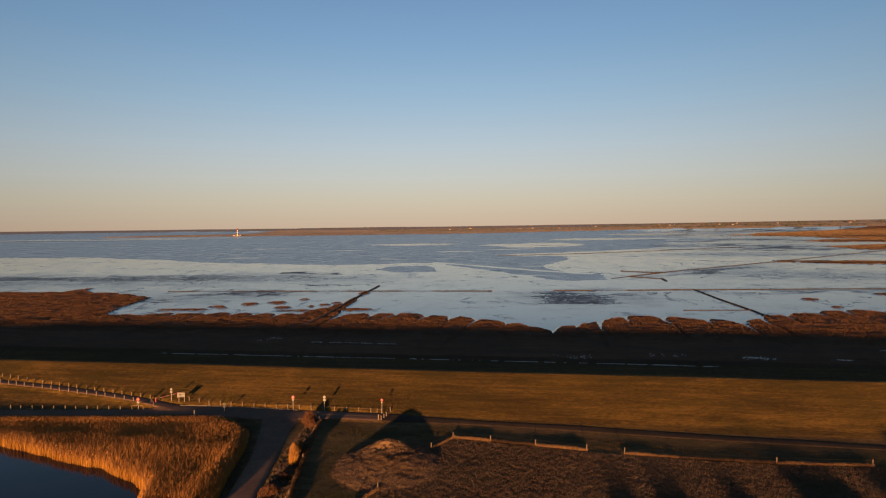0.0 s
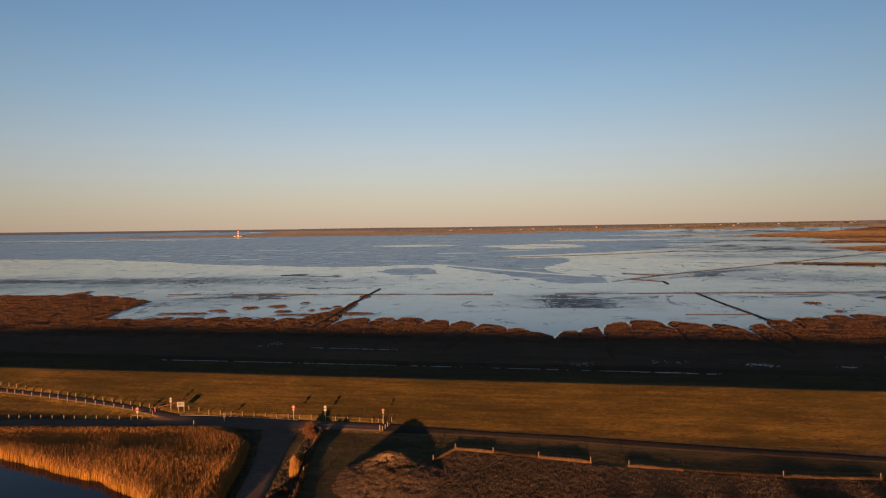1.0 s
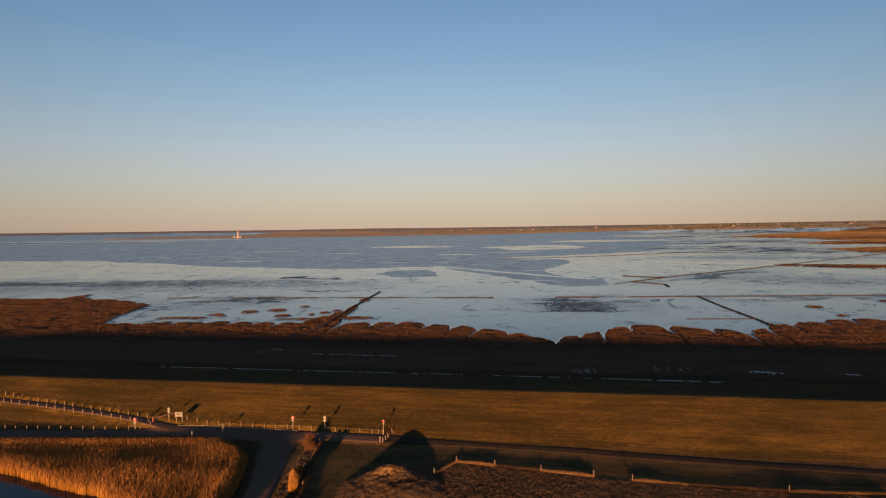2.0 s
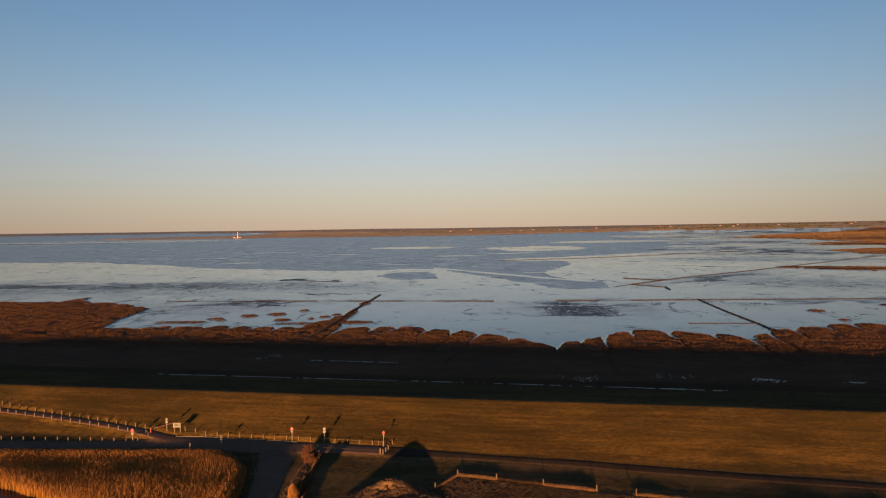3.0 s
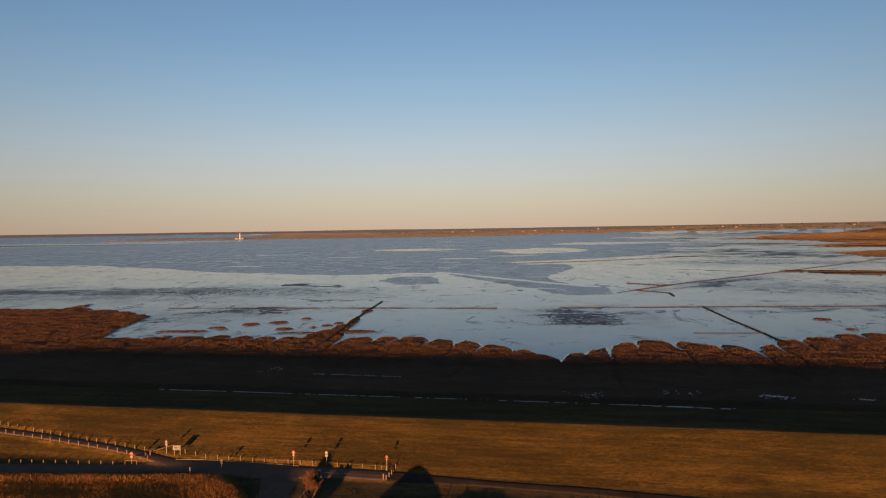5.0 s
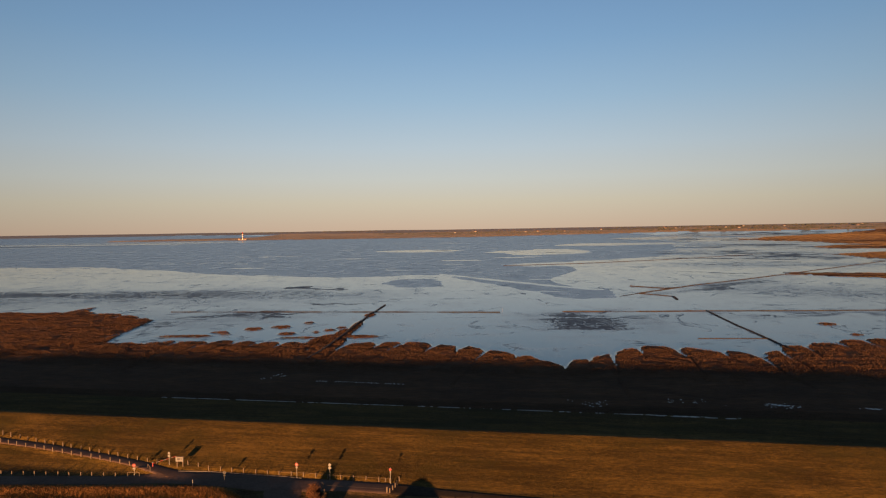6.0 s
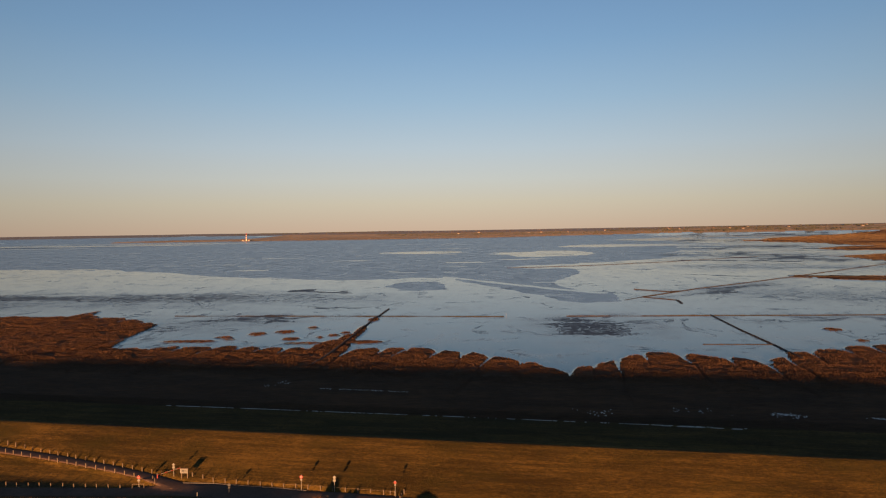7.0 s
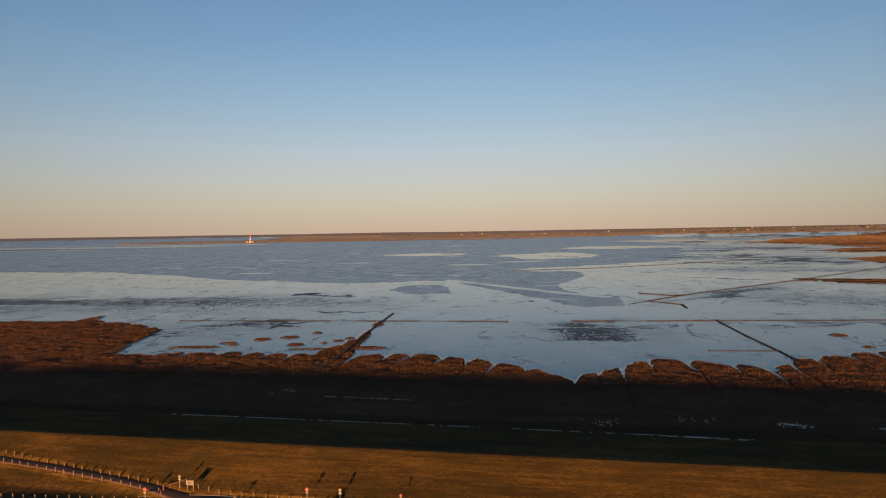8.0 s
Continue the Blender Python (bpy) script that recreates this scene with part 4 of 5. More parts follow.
dyke_tufts()
bank_grass(FENCE_NEAR, 51, 0.45, 3600, "pale dry grass standing along the field fence")
bank_grass(FENCE_FAR, 52, 0.38, 4200, "pale dry grass standing along the field fence")
bank_grass(FENCE_SIDE, 53, 0.36, 2400, "pale dry grass standing along the field fence", 0.4)
HEDGE = [(-25.0, 124.5), (-24.3, 113.5), (-23.7, 103.1), (-22.5, 88.0), (-21.8, 78)]
bank_grass(HEDGE, 54, 0.6, 6000, "pale dry grass along the ditch fence", 0.5)


# ---------------------------------------------------------------- heap in the field
def heap():
    g = 64
    cx, cy, ra, rb, turn = -9.3, 100.2, 9.4, 12.0, radians(-6)
    verts, faces = [], []
    for i in range(g + 1):
        r = (i / g) ** 0.8
        for j in range(96):
            a = 2 * math.pi * j / 96
            lx, ly = ra * r * math.cos(a), rb * r * math.sin(a)
            x, y = cx + lx * math.cos(turn) - ly * math.sin(turn), cy + lx * math.sin(turn) + ly * math.cos(turn)
            verts.append((x, y, r, ly / rb))
    v = np.array(verts)
    x, y, r, q = v.T
    dome = np.clip(1 - r ** 2, 0, 1) ** 1.35
    ridge = np.exp(-(((x - cx + 0.6) / 3.4) ** 2 + ((y - cy - 7.0) / 2.6) ** 2))
    z = dome * (1.0 + 0.45 * q) + 1.5 * ridge * np.clip(1.3 * (1 - r), 0, 0.55) / 0.55
    scar = smooth(0.62, 0.5, np.abs(clouds(x, y * 2.2, 2.6, 47, 2) - 0.5) * 6 + 0.3) * np.exp(-(((x - cx) / 5.0) ** 2 + ((y - cy - 5.5) / 3.5) ** 2))
    z = z - 0.7 * scar + dome ** 0.3 * (0.5 * (clouds(x, y, 2.2, 41, 3) - 0.5) + 0.22 * (clouds(x, y, 0.6, 43, 2) - 0.5))
    z = np.where(r > 0.985, -0.3, z - 0.1 * smooth(0.8, 1.0, r))
    verts = np.column_stack([x, y, z + terrain(x, y)])
    faces = np.array([[i * 96 + j, i * 96 + (j + 1) % 96, (i + 1) * 96 + (j + 1) % 96, (i + 1) * 96 + j][::-1] for i in range(g) for j in range(96)])
    ob = link("earth_mound", verts, faces, M_HEAP, smooth_shade=True)
    tagged(ob, "low overgrown earth heap in the rough pasture", "heap")
    rg = np.random.default_rng(44)
    n = 42000
    k = rg.integers(0, len(verts), n)
    k = k[(r[k] < 0.95) & (scar[k] < 0.22)]
    px, py = verts[k, 0] + rg.normal(0, 0.15, len(k)), verts[k, 1] + rg.normal(0, 0.15, len(k))
    b = blades("turf", px, py, verts[k, 2] - 0.06, rg.uniform(0.08, 0.22, len(k)) * (0.6 + 0.7 * clouds(px, py, 0.7, 48, 2)), rg.uniform(0.03, 0.07, len(k)), M_MOUNDGRASS, "", "", 45, 0.5, parent=ob)
    tagged(b, kind="stuff")


M_HEAP = plain("overgrown_earth", [(0.04, 0.024, 0.012), (0.08, 0.047, 0.022), (0.125, 0.075, 0.036)], 1.4, 0.95, relief=0.15)
heap()


# ---------------------------------------------------------------- posts, signs and barriers
def box_bm(bm, sx, sy, sz, at=(0, 0, 0), bevel=0.0, turn=None):
    m = Matrix.Translation(at) @ (turn or Matrix()) @ Matrix.Diagonal((sx, sy, sz, 1))
    made = bmesh.ops.create_cube(bm, size=1.0, matrix=m)
    if bevel:
        edges = {e for v in made["verts"] for e in v.link_edges}
        bmesh.ops.bevel(bm, geom=list(edges), offset=bevel, segments=1, affect="EDGES")


def rod_bm(bm, a, b, r, seg=8, r2=None):
    a, b = Vector(a), Vector(b)
    m = Matrix.Translation((a + b) / 2) @ (b - a).to_track_quat("Z", "Y").to_matrix().to_4x4()
    bmesh.ops.create_cone(bm, cap_ends=True, segments=seg, radius1=r, radius2=r if r2 is None else r2, depth=(b - a).length, matrix=m)


def plate_bm(bm, w, h, at, shape="box", thick=0.03):
    """A sign plate in the x-z plane, facing -y."""
    if shape == "disc":
        bmesh.ops.create_cone(bm, cap_ends=True, segments=28, radius1=w / 2, radius2=w / 2, depth=thick, matrix=Matrix.Translation(at) @ pose(0, 0, 0, 90, 0, 0))
    else:
        box_bm(bm, w, thick, h, at, 0.006)


def on_ground(x, y, turn=0.0, dz=0.0):
    return pose(x, y, ground_z(x, y) + dz, 0, 0, turn)


def make_fence_post():
    root = thing("fence_post", pose(0, 0, -50), "weathered pale wooden post standing in grass", "post", "posts along the lanes")
    bm = bmesh.new()
    rod_bm(bm, (0, 0, -0.3), (0, 0, 0.95), 0.105, 10, 0.098)
    part("shaft", bm, M_WOOD, root)
    bm = bmesh.new()
    rod_bm(bm, (0, 0, 0.95), (0, 0, 1.0), 0.098, 10, 0.05)
    part("top", bm, M_WOOD, root)
    return root


def line_of(a, b, n):
    return [(a[0] + (b[0] - a[0]) * i / (n - 1), a[1] + (b[1] - a[1]) * i / (n - 1)) for i in range(n)]


def stand_posts():
    first = make_fence_post()
    spots = []
    # ramp: seaward side and landward side, with the posts further up the ramp
    spots += line_of((-124.3, 161.3), (-109.1, 156.0), 7)[:-1] + line_of((-109.1, 156.0), (-63.4, 140.1), 19)
    spots += line_of((-124.0, 157.6), (-106.9, 151.8), 8)[:-1] + line_of((-106.9, 151.8), (-68.6, 138.8), 16)
    spots += line_of((-115.0, 137.2), (-96.9, 136.7), 8)[:-1] + line_of((-96.9, 136.7), (-69.6, 134.6), 12)
    spots += line_of((-56.2, 138.5), (-51.2, 136.7), 3)[:-1] + line_of((-51.2, 136.7), (-15.4, 130.0), 15) + [(-14.0, 129.7), (-13.0, 129.5)]
    spots += line_of((-11.2, 129.5), (-12.6, 124.6), 5)
    g = np.random.default_rng(60)
    ref = first
    for i, (x, y) in enumerate(spots):
        m = pose(x + g.normal(0, 0.05), y + g.normal(0, 0.05), ground_z(x, y) - g.uniform(0, 0.1), g.normal(0, 2.0), g.normal(0, 2.0), g.uniform(0, 360))
        if i == 0:
            first.matrix_basis = m
        else:
            copy_thing(first, m)


stand_posts()


def make_field_fence(rows, label, post_at):
    """Thin wooden posts with two wires."""
    x0, y0 = rows[0]
    z0 = ground_z(x0, y0)
    root = thing("wire_fence", pose(x0, y0, z0), label, "fence", "field fences")
    for x, y in post_at:
        bm = bmesh.new()
        z = ground_z(x, y) - z0
        rod_bm(bm, (x - x0, y - y0, z - 0.3), (x - x0 + 0.02, y - y0, z + 1.15), 0.08, 8, 0.07)
        part("post", bm, M_WOOD, root)
    for h in (0.55, 1.0):
        bm = bmesh.new()
        for (ax, ay), (bx, by) in zip(rows, rows[1:]):
            rod_bm(bm, (ax - x0, ay - y0, ground_z(ax, ay) - z0 + h), (bx - x0, by - y0, ground_z(bx, by) - z0 + h), 0.006, 4)
        part("wire", bm, M_DARK, root)


make_field_fence(FENCE_NEAR, "wire fence on wooden posts in dry grass", FENCE_NEAR)
make_field_fence(FENCE_FAR, "long wire fence on wooden posts in dry grass", [FENCE_FAR[0], FENCE_FAR[2], FENCE_FAR[3]])
make_field_fence(FENCE_SIDE, "sagging wire fence running past the heap", [FENCE_SIDE[1], FENCE_SIDE[2], FENCE_SIDE[3], FENCE_SIDE[4]])
make_field_fence(HEDGE, "wire fence along the overgrown ditch", HEDGE[:4])


def sign(x, y, tall, label, parts, turn=0.0, steel=None):
    """A steel pole with plates: rows of part name, material, shape, width, height, middle height, label, forward."""
    root = thing("road_sign", on_ground(x, y, turn), label, "sign", "road signs")
    bm = bmesh.new()
    rod_bm(bm, (0, 0, -0.3), (0, 0, tall), 0.04, 10)
    part("pole", bm, steel or M_METAL, root)
    plate = None
    for name, mat, shape, w, h, zc, lab, fwd in parts:
        bm = bmesh.new()
        plate_bm(bm, w, h, (0, -0.06 - fwd, zc), shape)
        ob = part(name, bm, mat, plate if name in ("centre", "bar") else root, lab)
        plate = ob if name == "plate" else plate
    return root


RED_WHITE = [("plate", M_RED, "disc", 0.66, 0.66, 2.8, "round red plate", 0.0), ("centre", M_WHITE, "disc", 0.36, 0.36, 2.8, "white middle of the plate", 0.02), ("sub_plate", M_WHITE, "box", 0.42, 0.3, 2.25, "white supplementary plate", 0.0)]
sign(-32.0, 132.5, 3.2, "round red-rimmed road sign on steel pole", RED_WHITE)
sign(-25.2, 131.6, 3.3, "two white sign plates on steel pole",
     [("plate", M_WHITE, "disc", 0.58, 0.58, 2.95, "round white plate", 0.0), ("sub_plate", M_WHITE, "box", 0.56, 0.46, 2.35, "square white plate", 0.0)])
sign(-12.9, 128.9, 3.25, "slim red warning sign beside the gate fence",
     [("plate", M_RED, "disc", 0.52, 0.52, 2.88, "round red plate", 0.0), ("sub_plate", M_WHITE, "box", 0.3, 0.24, 2.4, "white supplementary plate", 0.0)])
sign(-65.9, 135.0, 2.6, "round red no-entry sign behind steel hoops",
     [("plate", M_RED, "disc", 0.7, 0.7, 2.2, "round red plate", 0.0), ("bar", M_WHITE, "box", 0.46, 0.13, 2.2, "white bar across the plate", 0.02), ("sub_plate", M_WHITE, "box", 0.55, 0.35, 1.55, "white supplementary plate", 0.0)])
sign(-60.4, 139.0, 2.75, "tall pole with two white plates by the barrier",
     [("plate", M_WHITE, "disc", 0.5, 0.5, 2.45, "round white plate", 0.0), ("sub_plate", M_WHITE, "box", 0.5, 0.45, 1.88, "square white plate", 0.0)])
# this pole is painted dark to stand in for the reeds' shadow on it
sign(-46.0, 130.9, 2.2, "grey back of a round road sign",
     [("plate", M_DARK, "disc", 0.6, 0.6, 1.85, "dark grey disc", -0.1), ("sub_plate", M_DARK, "box", 0.4, 0.25, 1.3, "", -0.1)], steel=M_DARK)


def info_board():
    root = thing("information_board", on_ground(-57.7, 138.0, -4), "white information board on two wooden legs", "board")
    for s in (-0.62, 0.62):
        bm = bmesh.new()
        box_bm(bm, 0.16, 0.16, 2.2, (s, 0, 0.85), 0.02)
        part("leg", bm, M_WOOD, root)
    bm = bmesh.new()
    box_bm(bm, 1.5, 0.1, 0.95, (0, -0.1, 1.5), 0.02)
    part("panel", bm, M_WHITE, root, "white panel")
    bm = bmesh.new()
    box_bm(bm, 1.75, 0.3, 0.1, (0, -0.05, 2.05), 0.02)
    part("top_board", bm, M_WOOD, root)
    for k, (px, pz, w, h) in enumerate(((-0.25, 1.58, 0.6, 0.4), (0.4, 1.72, 0.4, 0.1), (0.4, 1.5, 0.4, 0.1), (0.05, 1.16, 0.9, 0.1))):
        bm = bmesh.new()
        box_bm(bm, w, 0.02, h, (px, -0.162, pz))
        part("print", bm, M_DARK, root, "grey printed patch")


info_board()


def barrier():
    """A red and white swing arm, half open, on a short post."""
    a, b = Vector((-63.6, 138.4, 0)), Vector((-59.4, 140.0, 0))
    a.z, b.z = ground_z(a.x, a.y), ground_z(b.x, b.y)
    root = thing("road_barrier", Matrix.Translation(a), "red and white striped barrier arm on red post", "barrier")
    bm = bmesh.new()
    box_bm(bm, 0.2, 0.2, 1.2, (0, 0, 0.45), 0.03)
    part("post", bm, M_RED, root, "stout red post")
    bm = bmesh.new()
    box_bm(bm, 0.24, 0.24, 0.25, (0, 0, 0.95), 0.03)
    part("collar", bm, M_WHITE, root, "white collar")
    end = Vector((b.x - a.x, b.y - a.y, b.z - a.z + 1.1))
    start = Vector((0.1, 0, 0.8))
    bm = bmesh.new()
    rod_bm(bm, start, end, 0.05, 8)
    arm = part("arm", bm, M_RED, root, "red and white striped arm")
    for i in (1, 3, 5):
        bm = bmesh.new()
        rod_bm(bm, start.lerp(end, i / 7), start.lerp(end, (i + 1) / 7), 0.054, 8)
        part("stripe", bm, M_WHITE, arm, "white stripe")
    bm = bmesh.new()
    rod_bm(bm, (end.x, end.y, b.z - a.z - 0.3), tuple(end), 0.07, 8)
    part("rest", bm, M_METAL, root)


barrier()


def hoop(x, y, turn, wide, tall, label):
    root = thing("steel_hoop", on_ground(x, y, turn), label, "railing", "hoops beside the lane")
    for s in (-1, 1):
        bm = bmesh.new()
        rod_bm(bm, (s * wide / 2, 0, -0.3), (s * wide / 2, 0, tall - 0.12), 0.05, 10)
        rod_bm(bm, (s * wide / 2, 0, tall - 0.12), (s * (wide / 2 - 0.12), 0, tall), 0.05, 10)
        part("leg", bm, M_WOOD, root)
    bm = bmesh.new()
    rod_bm(bm, (-wide / 2 + 0.12, 0, tall), (wide / 2 - 0.12, 0, tall), 0.05, 10)
    part("rail", bm, M_WOOD, root)


hoop(-65.8, 134.4, 0, 2.4, 1.0, "pale hooped rail in front of a sign")
hoop(-63.6, 136.6, -55, 2.3, 1.0, "pale hooped rail at the ramp mouth")
hoop(-26.0, 126.8, 0, 0.8, 1.25, "short hooped rail at the track mouth")


def marker_post(x, y, tall):
    root = thing("marker_post", on_ground(x, y), "white roadside marker post with dark band", "post", "roadside marker posts")
    bm = bmesh.new()
    box_bm(bm, 0.14, 0.1, tall + 0.3, (0, 0, tall / 2 - 0.15), 0.02)
    part("shaft", bm, M_WHITE, root)
    bm = bmesh.new()
    box_bm(bm, 0.15, 0.11, 0.14, (0, 0, tall * 0.75))
    part("band", bm, M_DARK, root, "dark band")


marker_post(-51.7, 129.3, 1.3)
marker_post(-34.6, 115.3, 1.3)


def gate():
    """A low field gate across the track mouth."""
    a, b = (-25.8, 126.9), (-13.2, 124.8)
    root = thing("track_chain", on_ground(*a), "thin dark rail closing the track between posts", "gate")
    z0 = ground_z(*a)
    d = Vector((b[0] - a[0], b[1] - a[1], ground_z(*b) - z0))
    bm = bmesh.new()
    rod_bm(bm, (0, 0, 0.75), d + Vector((0, 0, 0.7)), 0.02, 6)
    part("rail", bm, M_DARKWOOD, root)
    for t in (0.0, 1.0):
        bm = bmesh.new()
        rod_bm(bm, d * t + Vector((0, 0, -0.3)), d * t + Vector((0, 0, 1.1)), 0.13, 10)
        part("post", bm, M_WOOD, root)


gate()


def post_rail():
    """A slim round rail nailed along the posts beside the lane."""
    a, b = (-36.0, 133.85), (-13.2, 129.55)
    root = thing("post_rail", on_ground(*a), "slim weathered rail along wooden lane posts", "rail")
    z0 = ground_z(*a)
    for i in range(9):
        p, q = [Vector((a[0] + (b[0] - a[0]) * k / 9, a[1] + (b[1] - a[1]) * k / 9, 0)) for k in (i, i + 1)]
        p.z, q.z = ground_z(p.x, p.y) - z0 + 0.78, ground_z(q.x, q.y) - z0 + 0.78
        off = Vector((a[0], a[1], 0))
        bm = bmesh.new()
        rod_bm(bm, p - off, q - off, 0.018, 6)
        part("rail", bm, M_WOOD, root)


post_rail()


# ---------------------------------------------------------------- shrubs and trees
def shrub(x, y, wide, tall, seed, mat, label, category="shrub", n=1500, blade=0.05):
    root = thing(category.replace(" ", "_"), on_ground(x, y), label, category, "")
    g = np.random.default_rng(seed)
    for i in range(9):
        a, r = g.uniform(0, 6.28), g.uniform(0.2, 0.6) * wide
        bm = bmesh.new()
        rod_bm(bm, (0.15 * r * math.cos(a), 0.15 * r * math.sin(a), -0.1), (r * math.cos(a), r * math.sin(a), tall * g.uniform(0.5, 0.9)), 0.03, 5, 0.01)
        part("stem", bm, M_BARK, root)
    a, r = g.uniform(0, 6.28, n), wide * np.sqrt(g.random(n)) * (0.75 + 0.35 * g.random(n))
    px, py = r * np.cos(a), r * np.sin(a) * 1.2
    up = tall * np.clip(1 - (r / (wide * 1.15)) ** 2, 0.15, 1)
    z = up * g.uniform(0.0, 0.75, n)
    tagged(blades("crown", px, py, z, up * g.uniform(0.25, 0.5, n), np.full(n, blade), mat, "", "", seed + 1, 0.5, parent=root), kind="stuff")
    return root


shrub(-27.0, 124.3, 1.4, 2.3, 71, M_SHRUB, "reddish-brown bushy shrub at the road junction")
shrub(-26.2, 121.6, 1.1, 1.6, 72, M_SHRUB, "reddish-brown bushy shrub at the road junction")


def reed_clump(x, y, wide, deep, tall, seed, n=1500):
    """Upright stalks with drooping plumes, packed on a small oval."""
    root = thing("reed_clump", on_ground(x, y), "clump of golden dry reed on the verge", "reed clump", "reed clumps")
    g = np.random.default_rng(seed)
    a, r = g.uniform(0, 6.28, n), np.sqrt(g.random(n))
    px, py = wide * r * np.cos(a) + 0.2 * np.sin(3 * r), deep * r * np.sin(a)
    h = tall * (1.05 - 0.35 * r ** 2) * g.uniform(0.65, 1.15, n)
    tagged(blades("stalks", px, py, np.full(n, -0.05), h, g.uniform(0.03, 0.06, n), M_REED, "", "", seed + 1, 0.07, parent=root, head=True), kind="stuff")
    k = g.random(n) < 0.6
    tagged(blades("plumes", px[k] + 0.08 * h[k], py[k], h[k] * 0.8, np.full(int(k.sum()), 0.5), g.uniform(0.04, 0.08, int(k.sum())), M_PLUME, "", "", seed + 2, 0.25, parent=root), kind="stuff")


reed_clump(-25.1, 102.2, 0.7, 1.5, 2.3, 80, 1500)
reed_clump(-26.0, 105.6, 0.5, 1.4, 1.9, 81, 700)
reed_clump(-25.5, 108.6, 0.5, 0.8, 1.3, 82, 350)
shrub(-25.8, 89.5, 1.6, 1.2, 90, M_SHRUB, "low brown shrub on the verge")
shrub(-25.0, 95.0, 1.0, 0.9, 91, M_SHRUB, "low brown shrub on the verge")


def tree(x, y, tall, wide, seed, label="bare-twigged bushy tree in the pasture"):
    root = thing("tree", on_ground(x, y), label, "tree", "trees in the pasture")
    g = np.random.default_rng(seed)
    bm = bmesh.new()
    rod_bm(bm, (0, 0, -0.3), (0.1, 0, tall * 0.5), 0.16, 9, 0.1)
    tips = []
    for i in range(14):
        a, r = g.uniform(0, 6.28), wide * g.uniform(0.3, 0.85)
        tip = (r * math.cos(a), r * math.sin(a), tall * g.uniform(0.5, 0.92))
        rod_bm(bm, (0.05, 0, tall * g.uniform(0.2, 0.48)), tip, 0.06, 6, 0.015)
        tips.append(tip)
    part("trunk", bm, M_BARK, root)
    n = 6500
    k = g.integers(0, len(tips), n)
    c = np.array(tips)[k] + g.normal(0, wide * 0.22, (n, 3)) * (1, 1, 0.8)
    c[:, 2] = np.clip(c[:, 2], tall * 0.15, tall)
    tagged(blades("crown", c[:, 0], c[:, 1], c[:, 2], g.uniform(0.15, 0.4, n), np.full(n, 0.2), M_SHRUB, "", "", seed + 1, 0.9, parent=root), kind="stuff")
    return root


# trees behind the viewpoint whose long shadows lie over the field
SHADE = Vector((-LIGHT.x, -LIGHT.y)).normalized()


def tree_casting(tip_x, tip_y, tall, wide, seed):
    tip_z = ground_z(tip_x, tip_y)
    back = (tall + 1.4 - tip_z) / math.tan(radians(SUN_EL))
    tree(tip_x - SHADE.x * back, tip_y - SHADE.y * back, tall, wide, seed)


tree_casting(54.8, 97.6, 5.0, 2.4, 101)
tree_casting(81.0, 112.0, 5.6, 3.0, 103)
tree_casting(83.0, 112.0, 5.2, 3.2, 105)
tree_casting(33.0, 92.8, 4.6, 3.2, 107)
tree_casting(27.0, 91.0, 4.6, 2.4, 109)
tree_casting(42.0, 90.0, 4.4, 2.4, 111)
tree_casting(84.0, 112.5, 5.8, 4.2, 113)
tree_casting(84.0, 106.0, 5.2, 4.4, 115)
tree_casting(76.0, 97.0, 4.6, 4.0, 117)
tree_casting(56.5, 96.0, 4.8, 3.0, 119)
tree_casting(67.0, 95.0, 4.8, 3.4, 121)


# ---------------------------------------------------------------- across the bay
def lighthouse():
    x, y = -1126.0, 3600.0
    root = thing("lighthouse", pose(x, y, ground_z(x, y)), "red and white banded lighthouse on a low mound", "lighthouse")
    bm = bmesh.new()
    rod_bm(bm, (0, 0, -3), (0, 0, 2.2), 34, 32, 22)
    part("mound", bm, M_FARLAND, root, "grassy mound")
    z = 2.0
    heights = (7.0, 5.4, 5.4, 5.4, 5.4, 5.4)
    r0 = 3.1
    for i, h in enumerate(heights):
        bm = bmesh.new()
        r1 = r0 - 0.26 * h / 6.0
        rod_bm(bm, (0, 0, z), (0, 0, z + h), r0, 24, r1)
        part("band", bm, M_RED if i % 2 else M_TOWER, root, "red band" if i % 2 else "white band")
        z, r0 = z + h, r1
    bm = bmesh.new()
    rod_bm(bm, (0, 0, z), (0, 0, z + 0.8), 4.4, 24)
    part("gallery", bm, M_DARK, root, "dark gallery")
    bm = bmesh.new()
    rod_bm(bm, (0, 0, z + 0.8), (0, 0, z + 4.6), 2.6, 16)
    part("lantern", bm, M_RED, root, "red lantern room")
    bm = bmesh.new()
    rod_bm(bm, (0, 0, z + 4.6), (0, 0, z + 7.2), 3.0, 16, 0.2)
    part("roof", bm, M_RED, root, "red conical roof")
    for i, s in enumerate((-1, 1)):
        house(x + s * 17, y - 6, ground_z(x, y) + 2.0, 10, 8, 3.2, 3.6, "small white keeper's house beside the lighthouse", 0)


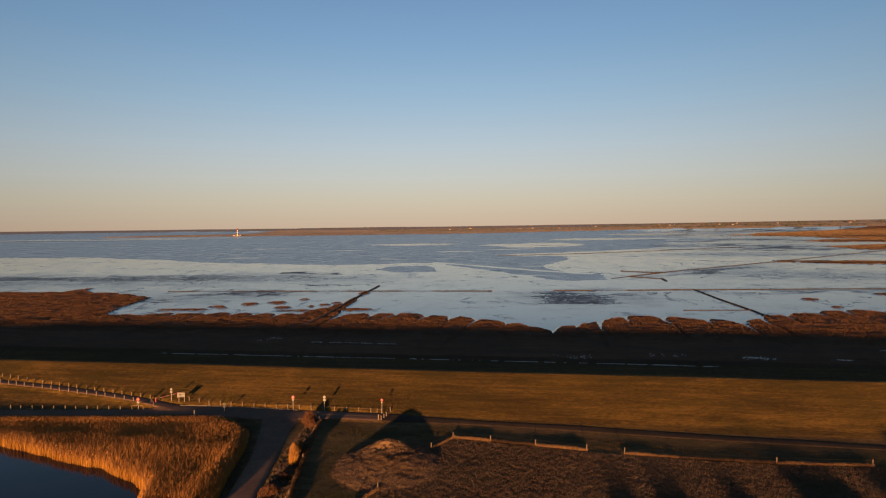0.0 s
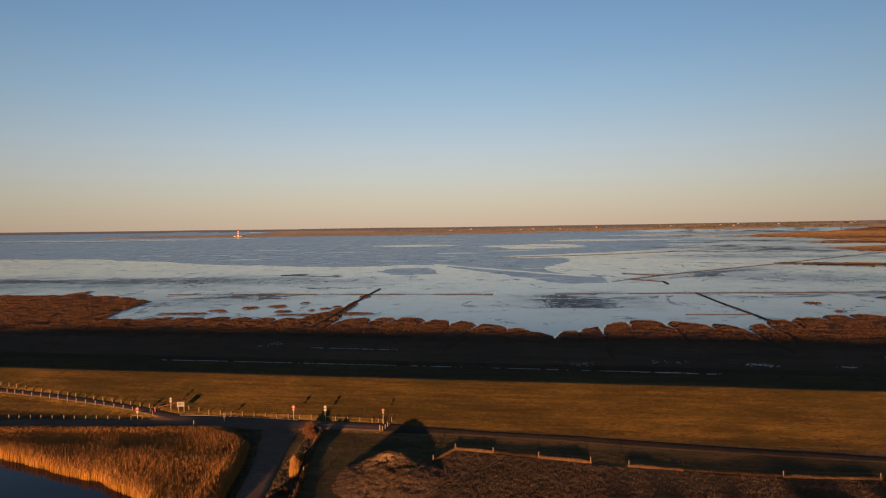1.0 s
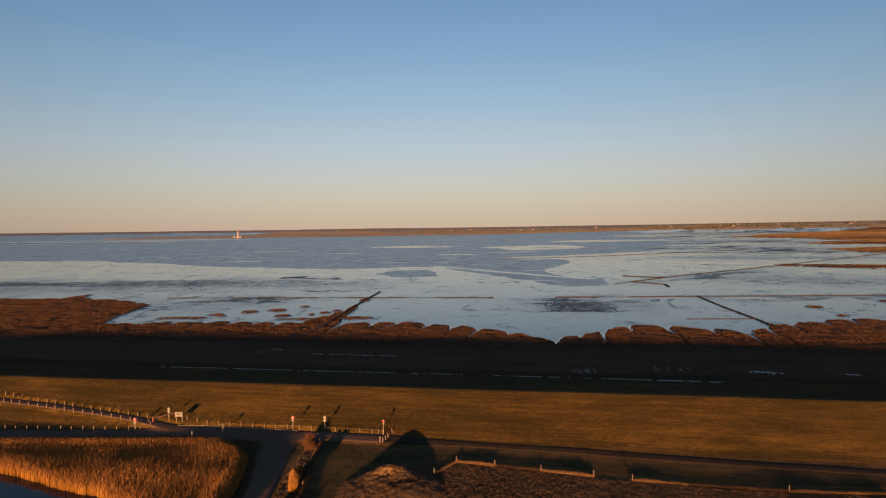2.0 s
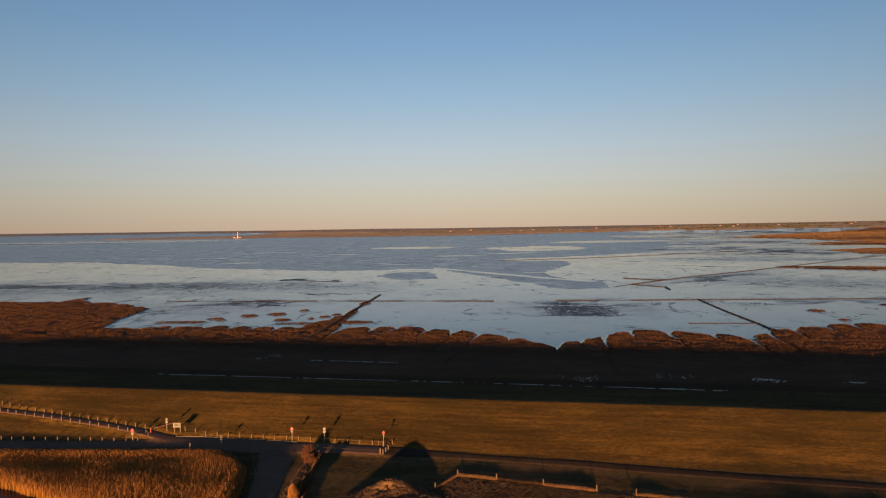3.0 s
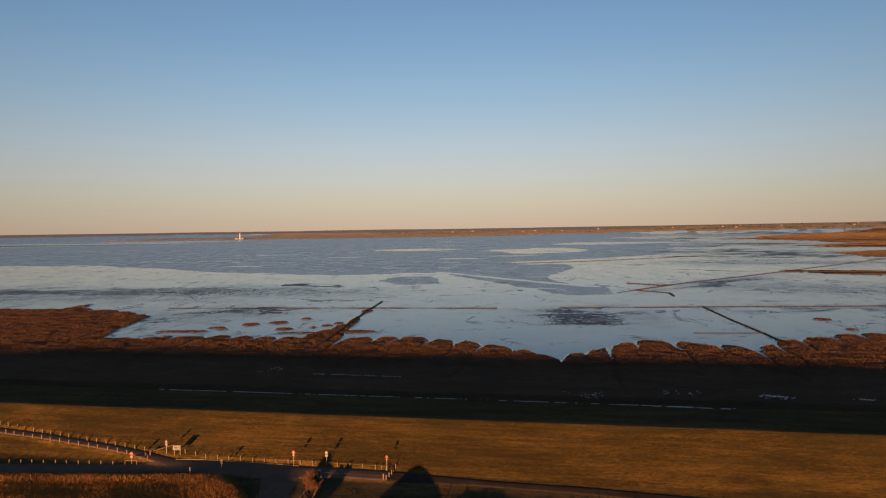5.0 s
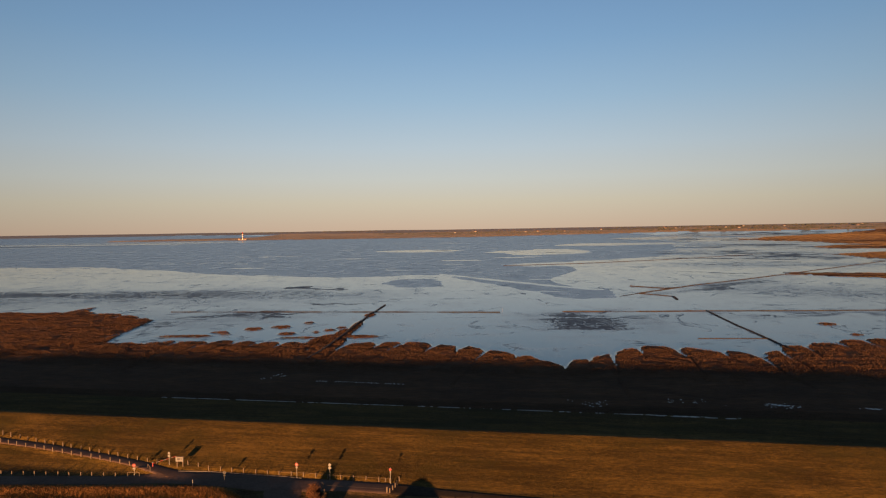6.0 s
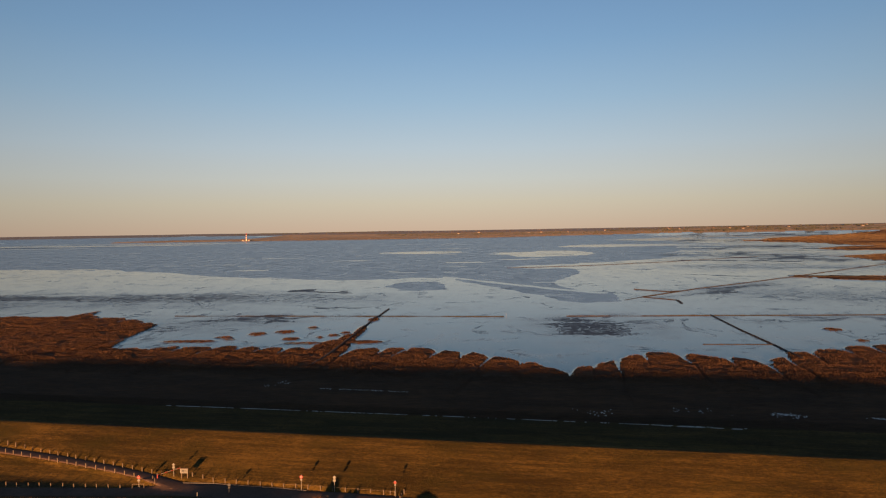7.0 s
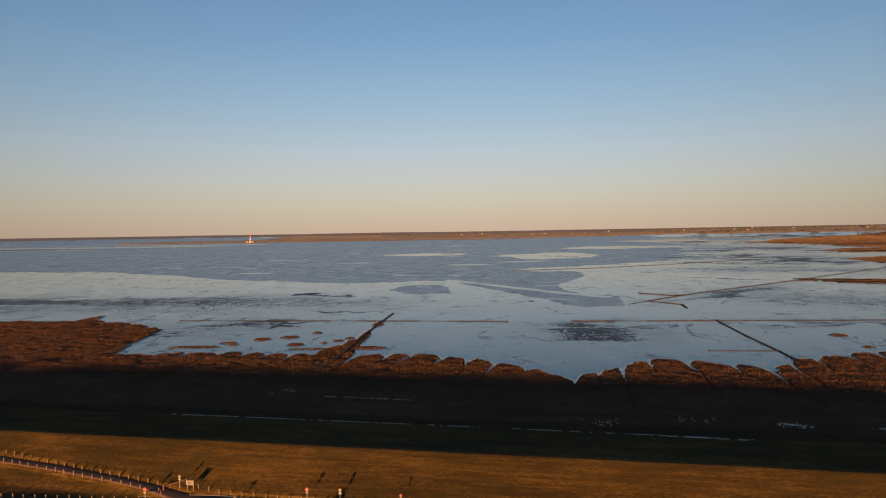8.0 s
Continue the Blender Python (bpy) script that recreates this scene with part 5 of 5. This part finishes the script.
def house(x, y, z, w, d, eaves, ridge, label, turn=0.0):
    root = thing("house", pose(x, y, z, 0, 0, turn), label, "house", "houses across the bay")
    bm = bmesh.new()
    box_bm(bm, w, d, eaves + 1, (0, 0, eaves / 2 - 0.5))
    part("wall", bm, M_BRICK, root)
    bm = bmesh.new()
    p = [(-w / 2 - 0.4, -d / 2 - 0.4, eaves - 0.1), (w / 2 + 0.4, -d / 2 - 0.4, eaves - 0.1), (w / 2 + 0.4, d / 2 + 0.4, eaves - 0.1), (-w / 2 - 0.4, d / 2 + 0.4, eaves - 0.1), (-w / 2, 0, eaves + ridge), (w / 2, 0, eaves + ridge)]
    vs = [bm.verts.new(q) for q in p]
    for f in ((0, 1, 5, 4), (2, 3, 4, 5), (1, 2, 5), (3, 0, 4), (3, 2, 1, 0)):
        bm.faces.new([vs[i] for i in f])
    part("roof", bm, M_ROOF, root)
    for i in range(3):
        bm = bmesh.new()
        box_bm(bm, w * 0.12, 0.2, eaves * 0.4, (w * (i - 1) * 0.3, -d / 2 - 0.05, eaves * 0.5))
        part("window", bm, M_DARK, root)
    return root


lighthouse()


def far_country():
    g = np.random.default_rng(200)
    # farmsteads
    for i in range(16):
        a = radians(g.uniform(-9, 33))
        r = g.uniform(4350, 4480) if a < radians(13) else g.uniform(4500, 4760)
        x, y = r * math.sin(a), r * math.cos(a)
        house(x, y, ground_z(x, y), g.uniform(9, 18), g.uniform(8, 12), g.uniform(2.5, 4), g.uniform(3, 5), "pale far-off farmhouse with dark roof", g.uniform(-20, 20))
    # belts of bare trees and hedges
    verts, faces = [], []
    for i in range(330):
        a = radians(g.uniform(-18, 40))
        r = g.uniform(4750, 4900) if a < radians(-6) else g.uniform(4150, 4460) if a < radians(13) else g.uniform(4300, 4850)
        x, y = r * math.sin(a), r * math.cos(a)
        z = ground_z(x, y)
        n = int(g.integers(3, 9))
        tall = g.uniform(2, 6) if a > radians(13) else g.uniform(1.2, 3)
        for j in range(n):
            cx, cy = x + g.normal(0, 45), y + g.normal(0, 8)
            w, h, k = g.uniform(5, 22) if a > radians(13) else g.uniform(3, 12), tall * g.uniform(0.6, 1.1), len(verts)
            for q in range(7):
                b = 2 * math.pi * q / 7
                rr = w * g.uniform(0.7, 1.1)
                verts.append((cx + rr * math.cos(b), cy + 0.4 * rr * math.sin(b), z - 2))
            for q in range(7):
                b = 2 * math.pi * q / 7
                rr = w * g.uniform(0.4, 0.9)
                verts.append((cx + rr * math.cos(b), cy + 0.4 * rr * math.sin(b), z + h * g.uniform(0.6, 1.0)))
            faces += [[k + q, k + (q + 1) % 7, k + 7 + (q + 1) % 7, k + 7 + q] for q in range(7)] + [[k + 7 + q for q in range(7)]]
    tagged(link("far_trees", verts, faces, M_FARWOOD), "grey-brown belts of bare trees on the horizon", "trees", kind="stuff")


far_country()
